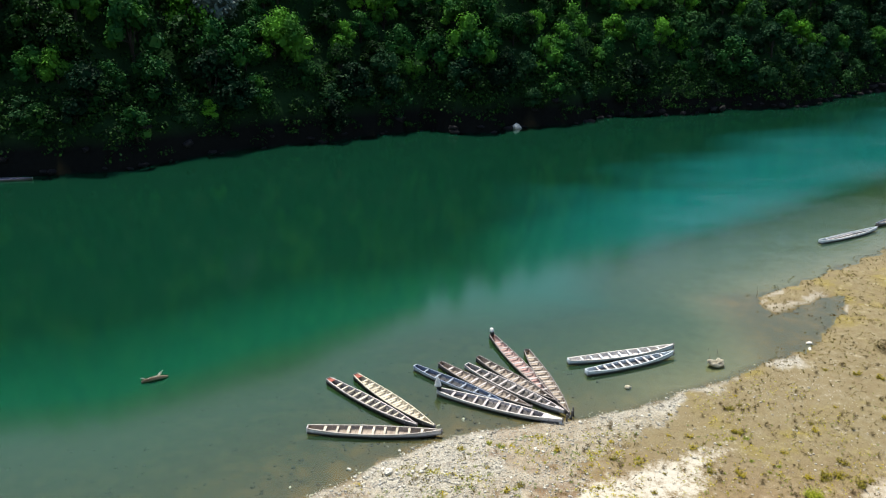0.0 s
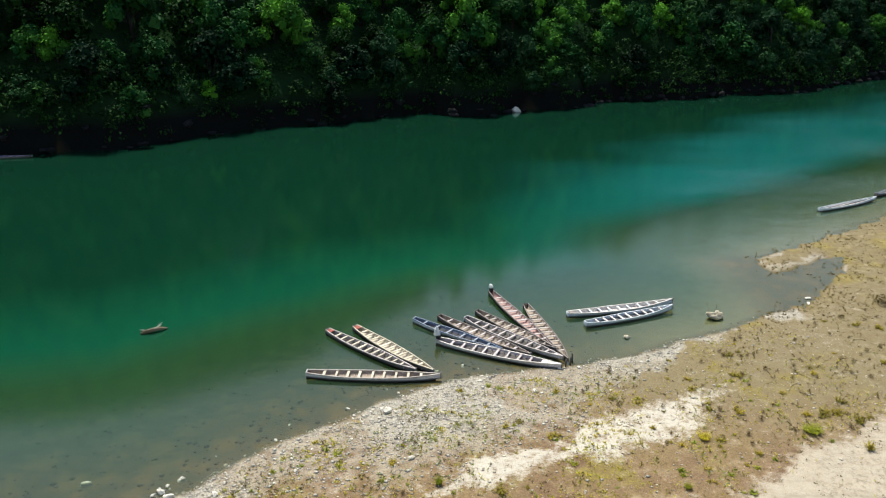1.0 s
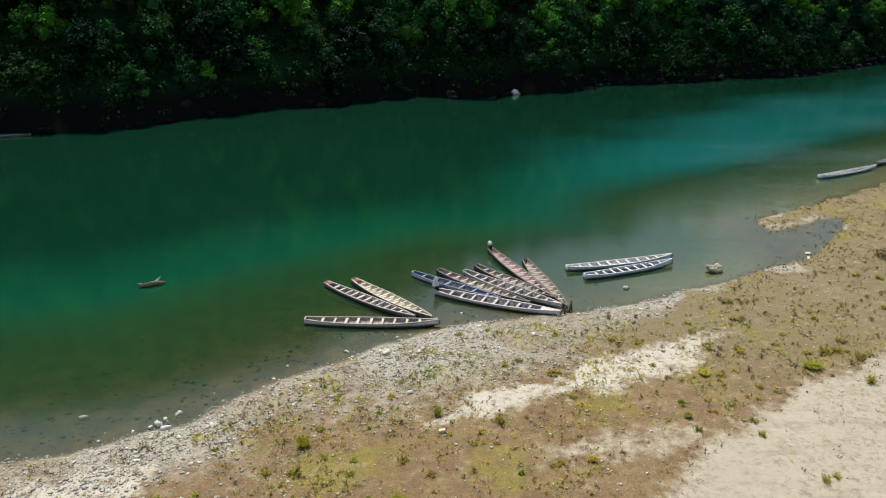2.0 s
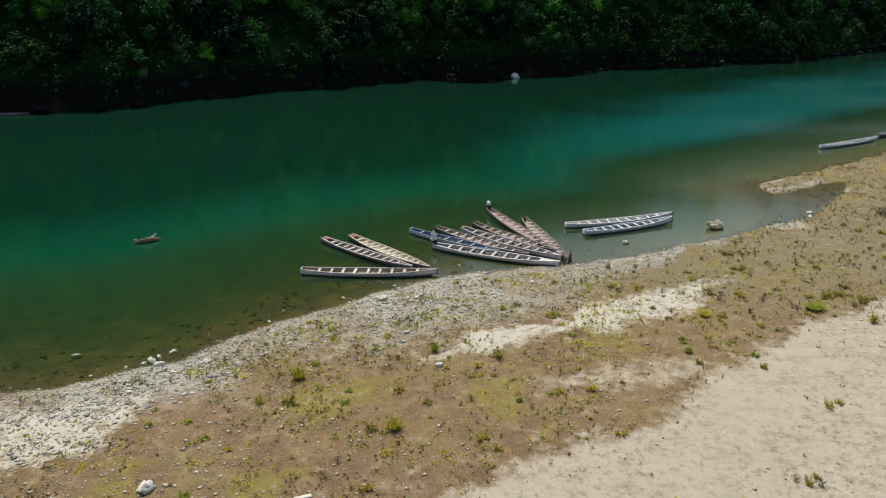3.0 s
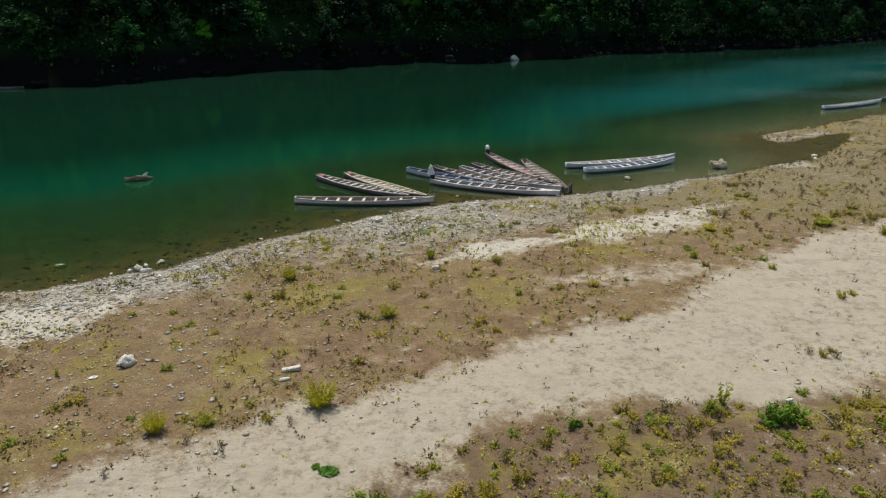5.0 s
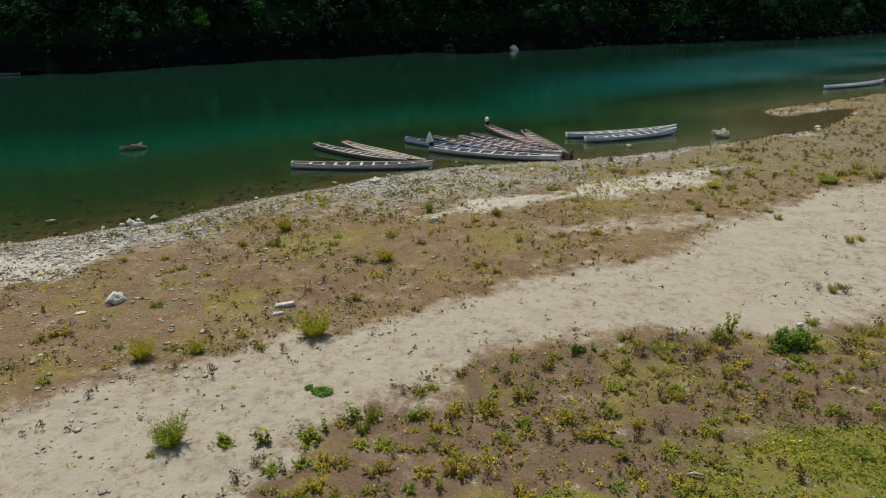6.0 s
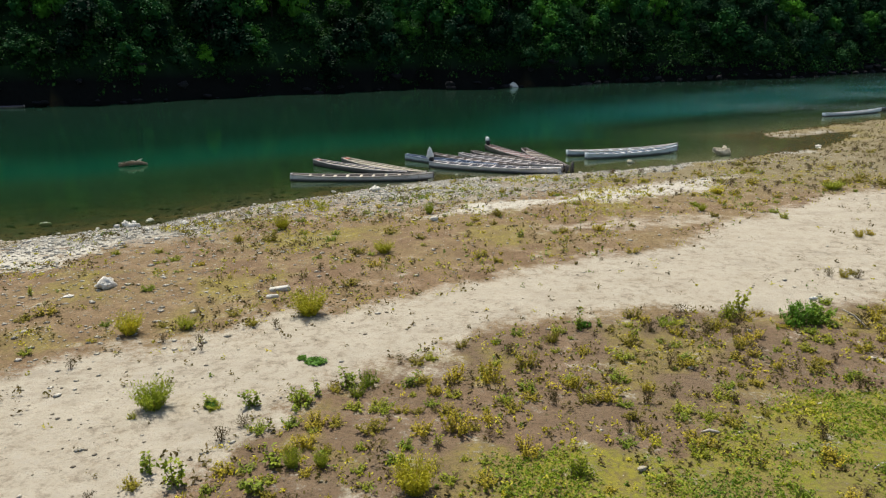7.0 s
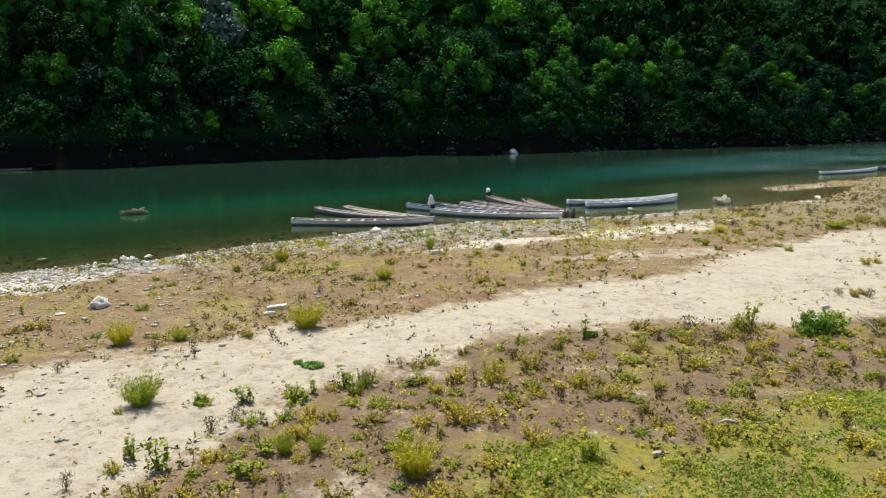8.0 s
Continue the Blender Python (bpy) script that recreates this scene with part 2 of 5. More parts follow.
TAN_ROCK = stone_material("tan_rock", (0.27, 0.23, 0.15), (0.60, 0.55, 0.42))
CLOD = stone_material("dry_soil_clods", (0.17, 0.14, 0.10), (0.40, 0.35, 0.26))
# far bank rocks near black: tree shade is put into their colour
DARK_STONE = stone_material("shade_dark_rock", (0.006, 0.006, 0.007), (0.018, 0.018, 0.020))
# darkest green is near black: shade among crowns put into leaf colour
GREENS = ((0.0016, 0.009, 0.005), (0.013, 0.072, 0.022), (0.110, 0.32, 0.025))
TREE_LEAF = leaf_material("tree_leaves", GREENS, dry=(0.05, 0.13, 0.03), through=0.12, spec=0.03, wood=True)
# tree leaves, bluer and darkened: shade low on the bank put into colour
SHADED_LEAF = leaf_material("shaded_leaves", ((0.0015, 0.008, 0.0055), (0.007, 0.035, 0.017), (0.036, 0.105, 0.032)), dry=(0.05, 0.11, 0.04), through=0.12, spec=0.03, wood=True)
# tree leaves brightened: sunlight on the upper slope put into colour
WOODS_LEAF = leaf_material("woods_leaves", ((0.0022, 0.012, 0.007), (0.018, 0.096, 0.028), (0.145, 0.40, 0.030)), dry=(0.05, 0.13, 0.03), through=0.12, attr=True, spec=0.03, wood=True)
GREY_LEAF = leaf_material("silvery_leaves", ((0.070, 0.118, 0.108), (0.10, 0.16, 0.148), (0.14, 0.20, 0.185)), dry=(0.12, 0.18, 0.15), through=0.15)
YELLOW_LEAF = leaf_material("yellow_green_leaves", ((0.26, 0.27, 0.015), (0.41, 0.38, 0.02), (0.60, 0.50, 0.04)))
OLIVE_LEAF = leaf_material("olive_yellow_leaves", ((0.13, 0.125, 0.015), (0.30, 0.26, 0.02), (0.52, 0.41, 0.035)))
GREEN_LEAF = leaf_material("fresh_green_leaves", ((0.14, 0.23, 0.018), (0.24, 0.31, 0.022), (0.40, 0.38, 0.035)))
DRY_LEAF = leaf_material("dry_brown_leaves", ((0.055, 0.038, 0.015), (0.095, 0.066, 0.025), (0.13, 0.11, 0.03)), dry=(0.2, 0.15, 0.08), through=0.15)
WEED_LEAF = leaf_material("weed_leaves", ((0.11, 0.18, 0.014), (0.20, 0.27, 0.02), (0.38, 0.37, 0.03)), through=0.22)
EMERALD_LEAF = leaf_material("emerald_leaves", ((0.06, 0.15, 0.02), (0.09, 0.21, 0.025), (0.16, 0.28, 0.035)), dry=(0.2, 0.3, 0.04), through=0.22)
SHRUB_LEAF = leaf_material("dark_shrub_leaves", ((0.04, 0.13, 0.012), (0.10, 0.23, 0.02), (0.22, 0.33, 0.03)), through=0.2)
GRASS_LEAF = leaf_material("creeping_grass", ((0.07, 0.18, 0.015), (0.21, 0.31, 0.02), (0.46, 0.42, 0.03)), dry=(0.34, 0.26, 0.08), attr=True)
SPRIG_YELLOW = leaf_material("yellow_sprigs", ((0.22, 0.26, 0.018), (0.43, 0.41, 0.022), (0.62, 0.49, 0.04)), attr=True)
SPRIG_GREEN = leaf_material("green_sprigs", ((0.07, 0.14, 0.015), (0.16, 0.25, 0.03), (0.32, 0.36, 0.05)), attr=True)
SPRIG_DRY = leaf_material("dry_sprigs", ((0.065, 0.045, 0.018), (0.13, 0.095, 0.034), (0.20, 0.17, 0.04)), dry=(0.24, 0.17, 0.07), through=0.2, attr=True)
# bark colour lowered to hold the shade beneath the crowns
BARK = wood_material("bark", (0.020, 0.018, 0.015), (0.035, 0.03, 0.025))
TWIG = wood_material("dry_twig", (0.16, 0.11, 0.07), (0.24, 0.18, 0.12))
DRIFT = wood_material("bleached_driftwood", (0.48, 0.43, 0.36), (0.32, 0.28, 0.22))

# ---- lie of the land ----
rng = np.random.default_rng(7)
SHORE = [(-900, -260), (-300, -70), (-120, -8), (-60, 14), (-38, 21), (-27, 25.5), (-22.2, 27.0), (-19.4, 27.3), (-17.1, 28.7), (-14.4, 30.1), (-12.4, 32.5),
         (-9.6, 35.1), (-7.0, 36.9), (-4.3, 39.1), (-0.8, 41.3), (3.3, 43.0), (9.1, 44.1), (14.6, 45.7), (18.5, 47.8), (21.7, 49.3), (24.0, 50.5), (26.0, 51.8), (28.4, 53.3), (31.5, 54.5),
         (33.3, 56.0), (35.7, 58.4), (38.2, 61.5), (40.8, 65.0), (41.4, 66.9), (40.1, 66.7), (37.4, 65.0), (35.0, 63.5), (33.0, 63.2), (32.1, 64.4), (32.8, 66.3), (37.9, 70.1), (42.3, 72.8), (47.6, 76.0), (54.8, 81.3), (76, 97), (120, 130), (260, 215), (900, 560)]
FAR_SHORE = [(-900, 60), (-300, 78), (-140, 100), (-90, 114), (-74, 118.5), (-66, 120), (-59, 121), (-55.5, 127), (-46, 135.7), (-42, 140), (-34, 145), (-25, 148.6), (-19, 154.8),
             (-11, 159), (-4, 163), (1.3, 158.5), (9, 159), (17.6, 166.5), (33, 171), (40, 181), (54, 184.5), (67, 185.5), (79, 196), (96, 196), (110, 208), (127, 223), (146, 235), (185, 240), (260, 225), (420, 215), (900, 300)]
NEAR_LAND = SHORE + [(900, -1500), (-900, -1500)]
FAR_LAND = FAR_SHORE + [(900, 3000), (-900, 3000)]
ROAD = [(-40, -4), (-20, 6), (-10.9, 11.3), (-9.3, 12.5), (-7.3, 13.4), (-5.4, 15.2), (-4.8, 16.2), (-2.9, 15.9), (-0.4, 17.5), (2.9, 19.7), (4.7, 21.1), (7.7, 22.7), (10.3, 23.6), (14.3, 27.7),
        (18.5, 30.8), (21.9, 33.5), (25.4, 34.6), (45, 47), (90, 76), (90, 48), (40, 26), (22, 19), (15.2, 17.2), (13.4, 16.9), (10.7, 16.4), (8.8, 16.1), (7.1, 16.1), (4.2, 15.3), (1.7, 14.6), (0.4, 13.7),
        (-1.6, 12.4), (-2.7, 11.2), (-3.5, 10.1), (-3.6, 9.2), (-4.5, 7.6), (-5.2, 5.6), (-9, 1), (-30, -16)]
LAWN = [(1.2, 4.0), (1.2, 6.2), (1.7, 7.6), (2.8, 8.0), (3.9, 8.3), (5.0, 8.1), (6.0, 8.7), (7.7, 9.8), (9.5, 10.4), (14, 11.5), (22, 12), (22, 2)]
WHITE_SPOTS = [
    [(-22, 19.5), (-22, 24.0), (-18.6, 24.2), (-17.8, 25.5), (-15.9, 26.0), (-14.3, 26.2), (-14.7, 23.5), (-15.2, 21.9), (-17.1, 21.3)],
    [(7.2, 33.0), (8.3, 35.9), (10.6, 36.6), (12.3, 37.6), (14.4, 38.9), (16.6, 40.2), (19.6, 40.2), (18.2, 37.6), (15.0, 35.7), (12.6, 34.3), (9.6, 32.9)],
    [(-2, 29.0), (0.7, 31.0), (3.3, 32.8), (7.2, 34.2), (7.6, 32.4), (3.6, 31.0), (0.5, 29.4)],
]
PALE_SPOTS = [[(4.6, 25.9), (5.2, 27.2), (9.5, 28.9), (15.0, 29.0), (15.0, 27.9), (11.5, 26.9), (9.0, 25.8)], [(-2.4, 20.4), (-0.8, 20.6), (-0.7, 19.3), (-2.0, 19.2)],
              [(-10.2, 12.6), (-8.6, 14.0), (-7.6, 13.8), (-8.0, 12.6)], [(-2.6, 5.2), (-2.2, 6.3), (-0.7, 6.8), (-0.2, 6.2), (-0.6, 5.0)], [(-1.2, 11.3), (-0.6, 12.4), (0.9, 12.0), (0.4, 11.1)]]


def lattice(i, j, seed):
    v = np.sin(i * 127.1 + j * 311.7 + seed * 74.7) * 43758.5453
    return v - np.floor(v)


def wave(x, y, seed=0):
    """Smooth value noise, 0 to 1."""
    i, j = np.floor(x), np.floor(y)
    u, v = x - i, y - j
    u, v = u * u * (3 - 2 * u), v * v * (3 - 2 * v)
    a = lattice(i, j, seed) * (1 - u) + lattice(i + 1, j, seed) * u
    b = lattice(i, j + 1, seed) * (1 - u) + lattice(i + 1, j + 1, seed) * u
    return a * (1 - v) + b * v


def cloudy(x, y, size, seed=0, octaves=4):
    out, amp, total = 0.0, 1.0, 0.0
    for k in range(octaves):
        out = out + amp * wave(x / size * 2**k, y / size * 2**k, seed + k)
        total, amp = total + amp, amp * 0.55
    return out / total


def inside(x, y, poly):
    """Signed distance to a closed outline: plus inside, minus outside."""
    best, odd = np.full(x.shape, 1e12), np.zeros(x.shape, bool)
    for (ax, ay), (bx, by) in zip(poly, poly[1:] + poly[:1]):
        dx, dy = bx - ax, by - ay
        f = np.clip(((x - ax) * dx + (y - ay) * dy) / (dx * dx + dy * dy), 0, 1)
        best = np.minimum(best, (x - ax - f * dx) ** 2 + (y - ay - f * dy) ** 2)
        if ay != by:
            odd ^= ((ay > y) != (by > y)) & (x < dx * (y - ay) / dy + ax)
    return np.where(odd, 1, -1) * np.sqrt(best)


def step(v, a, b):
    f = np.clip((v - a) / (b - a), 0, 1)
    return f * f * (3 - 2 * f)


def land(x, y):
    """Height, and the distances from both shores (plus on land)."""
    x, y = np.asarray(x, float), np.asarray(y, float)
    d1 = inside(x, y, NEAR_LAND) + (cloudy(x, y, 2.2, 3, 3) - 0.5) * (0.9 + 1.5 * step(x, 27, 33))
    d2 = inside(x, y, FAR_LAND) + (cloudy(x, y, 9, 5, 3) - 0.5) * 3
    bank = 0.5 * (1 - np.exp(-np.maximum(d1, 0) / 6.5)) + 0.012
    bank = bank + step(d1, 2, 10) * (cloudy(x, y, 3.5, 11) - 0.5) * 0.16 + step(d1, 0, 2) * (cloudy(x, y, 0.8, 21, 3) - 0.5) * 0.07
    bank = bank + step(d1, 60, 400) * (cloudy(x, y, 120, 31, 3)) * 8
    # small washed-out rut beside the track
    along = np.clip(((x - 7.4) * 3.3 + (y - 14.2) * 1.8) / 14.13, 0, 1)
    bank = bank - 0.16 * np.exp(-((x - 7.4 - 3.3 * along) ** 2 + (y - 14.2 - 1.8 * along) ** 2) / 0.14)
    off1 = np.maximum(-d1, 0)
    bed = -0.04 - (0.035 + 0.018 * step(-x, 0, 10)) * off1 - 0.13 * np.maximum(off1 - 15, 0) - 0.10 * np.maximum(off1 - 24, 0)
    lagoon = step(x, 22, 30) * step(y, 50, 55) * (1 - step(y, 66, 69)) * (1 - step(x, 42, 46))
    bed = bed * (1 - 0.75 * lagoon)
    off2 = np.maximum(-d2, 0)
    # made deep by the far bank so its water takes the shade-dark tone
    bed = np.maximum(np.maximum(bed, -3.5 - 1.5 * off2), -6.0)
    ridge = 195 + 65 * step(-x, 50, 100) - 110 * step(x, -55, 30)
    rise = 1.0 * np.maximum(d2 - 1.5, 0)
    hill = (5.6 - 2.4 * step(x, 20, 90)) * step(d2 + (cloudy(x, y, 4, 131) - 0.5) * 2, 0, 2.2) + ridge * np.tanh(rise / ridge) + step(d2, 5, 25) * (cloudy(x, y, 28, 41) - 0.5) * 12
    z = np.where(d1 > 0, bank, np.where(d2 > 0, hill, bed))
    return z, d1, d2


def zones(x, y, d1, d2):
    n1, n2 = cloudy(x, y, 3.2, 51), cloudy(x, y, 8, 61)
    sand = step(inside(x, y, ROAD) + (n1 - 0.5) * 1.8, -1.2, 1.1)
    for p in PALE_SPOTS:
        sand = np.maximum(sand, 0.52 * step(inside(x, y, p) + (n1 - 0.5) * 1.6, -1.0, 0.8))
    wide = np.interp(x, [-40, -18, -10, -4, 2, 8, 12, 15, 19, 24], [6, 6, 6.5, 9, 11, 9.5, 6, 2.5, 0.6, 0.2])
    gravel = step(d1, -0.5, 0.1) * (1 - step(d1 + (n1 - 0.5) * 6, wide * 0.45, wide * 1.05)) * (0.55 + 0.45 * step(n2 + 0.25 * n1, 0.5, 0.7))
    gravel = np.maximum(gravel, 0.10 * step(x, 18, 28) * (1 - step(d1, 3, 16)) * step(d1, -0.5, 0.1))
    gravel = gravel * (1 - 0.30 * step(d1, 1.8, 5) * (1 - step(n1, 0.42, 0.62)) * (1 - step(x, 18, 28)))
    white = np.zeros_like(x)
    for p in WHITE_SPOTS:
        white = np.maximum(white, 0.66 * step(inside(x, y, p) + (n1 - 0.5) * 2.8, -1.4, 0.9))
    lawn = step(inside(x, y, LAWN) + (n1 - 0.5) * 2.2, -0.5, 0.6)
    below = step(inside(x, y, [(-5, 0), (-4.4, 7.6), (-3.4, 10), (-1.6, 12.4), (1.7, 14.6), (8, 16), (16, 17), (60, 34), (60, -20), (-5, -20)]), -0.2, 0.6)
    green = np.clip(step(n2, 0.48, 0.68) * 0.42 + step(n1, 0.48, 0.68) * 0.50, 0, 0.85)
    spit = step(x, 28, 34) * step(y, 61, 66)
    green = np.maximum(green, (0.08 + 0.45 * n1) * step(x, 14, 30) * step(y, 40, 54))
    green = np.maximum(green, np.maximum(lawn * (0.55 + 0.6 * step(n1, 0.35, 0.6)), below * step(n1, 0.40, 0.64) * 0.7))
    wet = 1 - step(d1 + (n1 - 0.5) * 0.8, -0.15, 0.35)
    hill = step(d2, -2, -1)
    return sand, gravel * (1 - 0.25 * spit), green * (1 - sand), white, wet, hill, lawn, below


def axis(*stretches, far=1500):
    """Coordinates that are dense inside and widen outwards."""
    xs = np.concatenate([np.arange(a, b, s) for a, b, s in stretches] + [[stretches[-1][1]]])
    grow = [6.0]
    while sum(grow) < far:
        grow.append(grow[-1] * 1.35)
    out = np.cumsum(grow)
    return np.concatenate([xs[0] - out[::-1], xs, xs[-1] + out])


def sheet(name, xs, ys, z, mat, attrs):
    nx, ny = len(xs), len(ys)
    gx, gy = np.meshgrid(xs, ys)
    me = bpy.data.meshes.new(name)
    me.vertices.add(nx * ny)
    me.vertices.foreach_set("co", np.stack([gx, gy, z], -1).astype(np.float32).ravel())
    i = (np.arange(ny - 1)[:, None] * nx + np.arange(nx - 1)).ravel()
    quads = np.stack([i, i + 1, i + nx + 1, i + nx], -1)
    me.loops.add(quads.size)
    me.loops.foreach_set("vertex_index", quads.ravel().astype(np.int32))
    me.polygons.add(len(quads))
    me.polygons.foreach_set("loop_start", np.arange(0, quads.size, 4, dtype=np.int32))
    me.polygons.foreach_set("use_smooth", np.ones(len(quads), bool))
    for key, cols in attrs.items():
        a = me.attributes.new(key, "FLOAT_COLOR" if isinstance(cols, tuple) else "FLOAT", "POINT")
        if isinstance(cols, tuple):
            a.data.foreach_set("color", np.stack([*cols, np.ones_like(cols[0])], -1).astype(np.float32).ravel())
        else:
            a.data.foreach_set("value", cols.astype(np.float32).ravel())
    me.materials.append(mat)
    me.update(calc_edges=True)
    return new(name, me)


gxs, gys = axis((-70, -26, 1.6), (-26, 46, 0.35), (46, 180, 2.2)), axis((-6, 3, 1.0), (3, 46, 0.25), (46, 86, 0.6), (86, 270, 2.0))
GX, GY = np.meshgrid(gxs, gys)
GZ, D1, D2 = land(GX, GY)
Zs = zones(GX, GY, D1, D2)
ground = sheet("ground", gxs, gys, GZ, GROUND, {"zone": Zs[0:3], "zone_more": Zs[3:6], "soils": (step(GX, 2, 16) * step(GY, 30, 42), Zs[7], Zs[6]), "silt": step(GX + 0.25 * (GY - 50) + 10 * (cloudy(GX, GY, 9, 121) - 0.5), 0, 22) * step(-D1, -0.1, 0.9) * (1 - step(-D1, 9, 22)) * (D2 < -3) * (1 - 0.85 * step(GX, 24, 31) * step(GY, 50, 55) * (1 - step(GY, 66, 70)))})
tagged(ground, "sandy brown river bank with gravel edge and pale track", "river bank", kind="structure")

wxs, wys = axis((-60, 60, 0.9), (60, 180, 3.0)), axis((22, 92, 0.7), (92, 270, 3.0), far=400)
WX, WY = np.meshgrid(wxs, wys)
wz, wd1, wd2 = land(WX, WY)
water = sheet("water", wxs, wys, np.zeros_like(WX), WATER, {"depth": np.maximum(-wz, 0)})
tagged(water, "calm green river water, clear and brown over the shallows", "river", kind="structure")


# ---- mesh helpers ----
def mesh_of(name, verts, faces, mat, smooth=False, tone=None):
    me = bpy.data.meshes.new(name)
    verts = np.asarray(verts, np.float32)
    me.vertices.add(len(verts))
    me.vertices.foreach_set("co", verts.ravel())
    sizes = np.array([len(f) for f in faces], np.int32) if not isinstance(faces, np.ndarray) else np.full(len(faces), faces.shape[1], np.int32)
    flat = np.concatenate([np.asarray(f, np.int32) for f in faces]) if not isinstance(faces, np.ndarray) else faces.astype(np.int32).ravel()
    me.loops.add(len(flat))
    me.loops.foreach_set("vertex_index", flat)
    me.polygons.add(len(sizes))
    me.polygons.foreach_set("loop_start", (np.cumsum(sizes) - sizes).astype(np.int32))
    if smooth:
        me.polygons.foreach_set("use_smooth", np.ones(len(sizes), bool))
    if tone is not None:
        me.attributes.new("tree_tone", "FLOAT", "POINT").data.foreach_set("value", np.asarray(tone, np.float32))
    me.materials.append(mat)
    me.update(calc_edges=True)
    return me


def part(name, me, parent, label=""):
    ob = new(name, me)
    ob.parent = parent
    return tagged(ob, label)


def height(x, y):
    return float(land(np.array([x]), np.array([y]))[0][0])


def tube(path, radii, sides=6):
    """A tapered tube along points."""
    path = [Vector(p) for p in path]
    vs, fs = [], []
    for k, p in enumerate(path):
        way = (path[min(k + 1, len(path) - 1)] - path[max(k - 1, 0)]).normalized()
        u = way.orthogonal().normalized()
        v = way.cross(u)
        for a in range(sides):
            w = 2 * math.pi * a / sides
            vs.append(p + radii[k] * (math.cos(w) * u + math.sin(w) * v))
    for k in range(len(path) - 1):
        for a in range(sides):
            b = (a + 1) % sides
            fs.append((k * sides + a, k * sides + b, (k + 1) * sides + b, (k + 1) * sides + a))
    fs += [tuple(range(sides))[::-1], tuple((len(path) - 1) * sides + a for a in range(sides))]
    return [tuple(v) for v in vs], fs


def join(pieces):
    vs, fs = [], []
    for v, f in pieces:
        o = len(vs)
        vs += list(v)
        fs += [tuple(i + o for i in q) for q in f]
    return vs, fs


def block(x0, x1, y0, y1, z0, z1, e=0.008):
    """A box with chamfered upright and top edges."""
    bm = bmesh.new()
    bmesh.ops.create_cube(bm, size=1, matrix=Matrix.Translation(((x0 + x1) / 2, (y0 + y1) / 2, (z0 + z1) / 2)) @ Matrix.Diagonal((x1 - x0, y1 - y0, z1 - z0, 1)))
    bmesh.ops.bevel(bm, geom=bm.edges[:], offset=e, segments=1, affect="EDGES")
    bm.verts.index_update()
    out = [tuple(v.co) for v in bm.verts], [tuple(v.index for v in f.verts) for f in bm.faces]
    bm.free()
    return out


def leaves(centres, size, aim=None, fold=0.25, long=1.6, droop=0.0, loose=0.55):
    """Pointed folded leaves, two triangles each, about the centres; aim: the way each one faces."""
    k = len(centres)
    nrm = rng.normal(size=(k, 3)) if aim is None else aim + rng.normal(size=(k, 3)) * loose
    nrm /= np.linalg.norm(nrm, axis=1, keepdims=True)
    t = np.cross(nrm, rng.normal(size=(k, 3)))
    t[:, 2] -= droop
    t -= nrm * np.sum(t * nrm, 1, keepdims=True)
    t /= np.linalg.norm(t, axis=1, keepdims=True)
    b = np.cross(nrm, t)
    s = (size * rng.uniform(0.6, 1.3, k))[:, None]
    vs = np.stack([centres - t * s * long / 2, centres + b * s / 2 + nrm * s * fold, centres + t * s * long / 2, centres - b * s / 2 + nrm * s * fold], 1).reshape(-1, 3)
    i = np.arange(k)[:, None] * 4
    return vs, np.concatenate([i + [0, 1, 2], i + [0, 2, 3]], 1).reshape(-1, 3)


# ---- boats ----
def boat_line(s, length, beam, bow):
    """Half width, underside and rim of a boat at s (0 stern, 1 bow)."""
    half = beam / 2 * (0.40 + 0.60 * math.sin(math.pi / 2 * s / 0.45) ** 0.9) if s < 0.45 else beam / 2 * max(1 - ((s - 0.45) / 0.55) ** 2.3, 0.05)
    low = -0.16 + 0.10 * max(0, (0.12 - s) / 0.12) + 0.30 * max(0, (s - 0.82) / 0.18) ** 1.6
    rim = 0.33 + 0.13 * max(0, (0.3 - s) / 0.3) ** 1.6 + bow * max(0, (s - 0.55) / 0.45) ** 1.8
    return half, low, rim


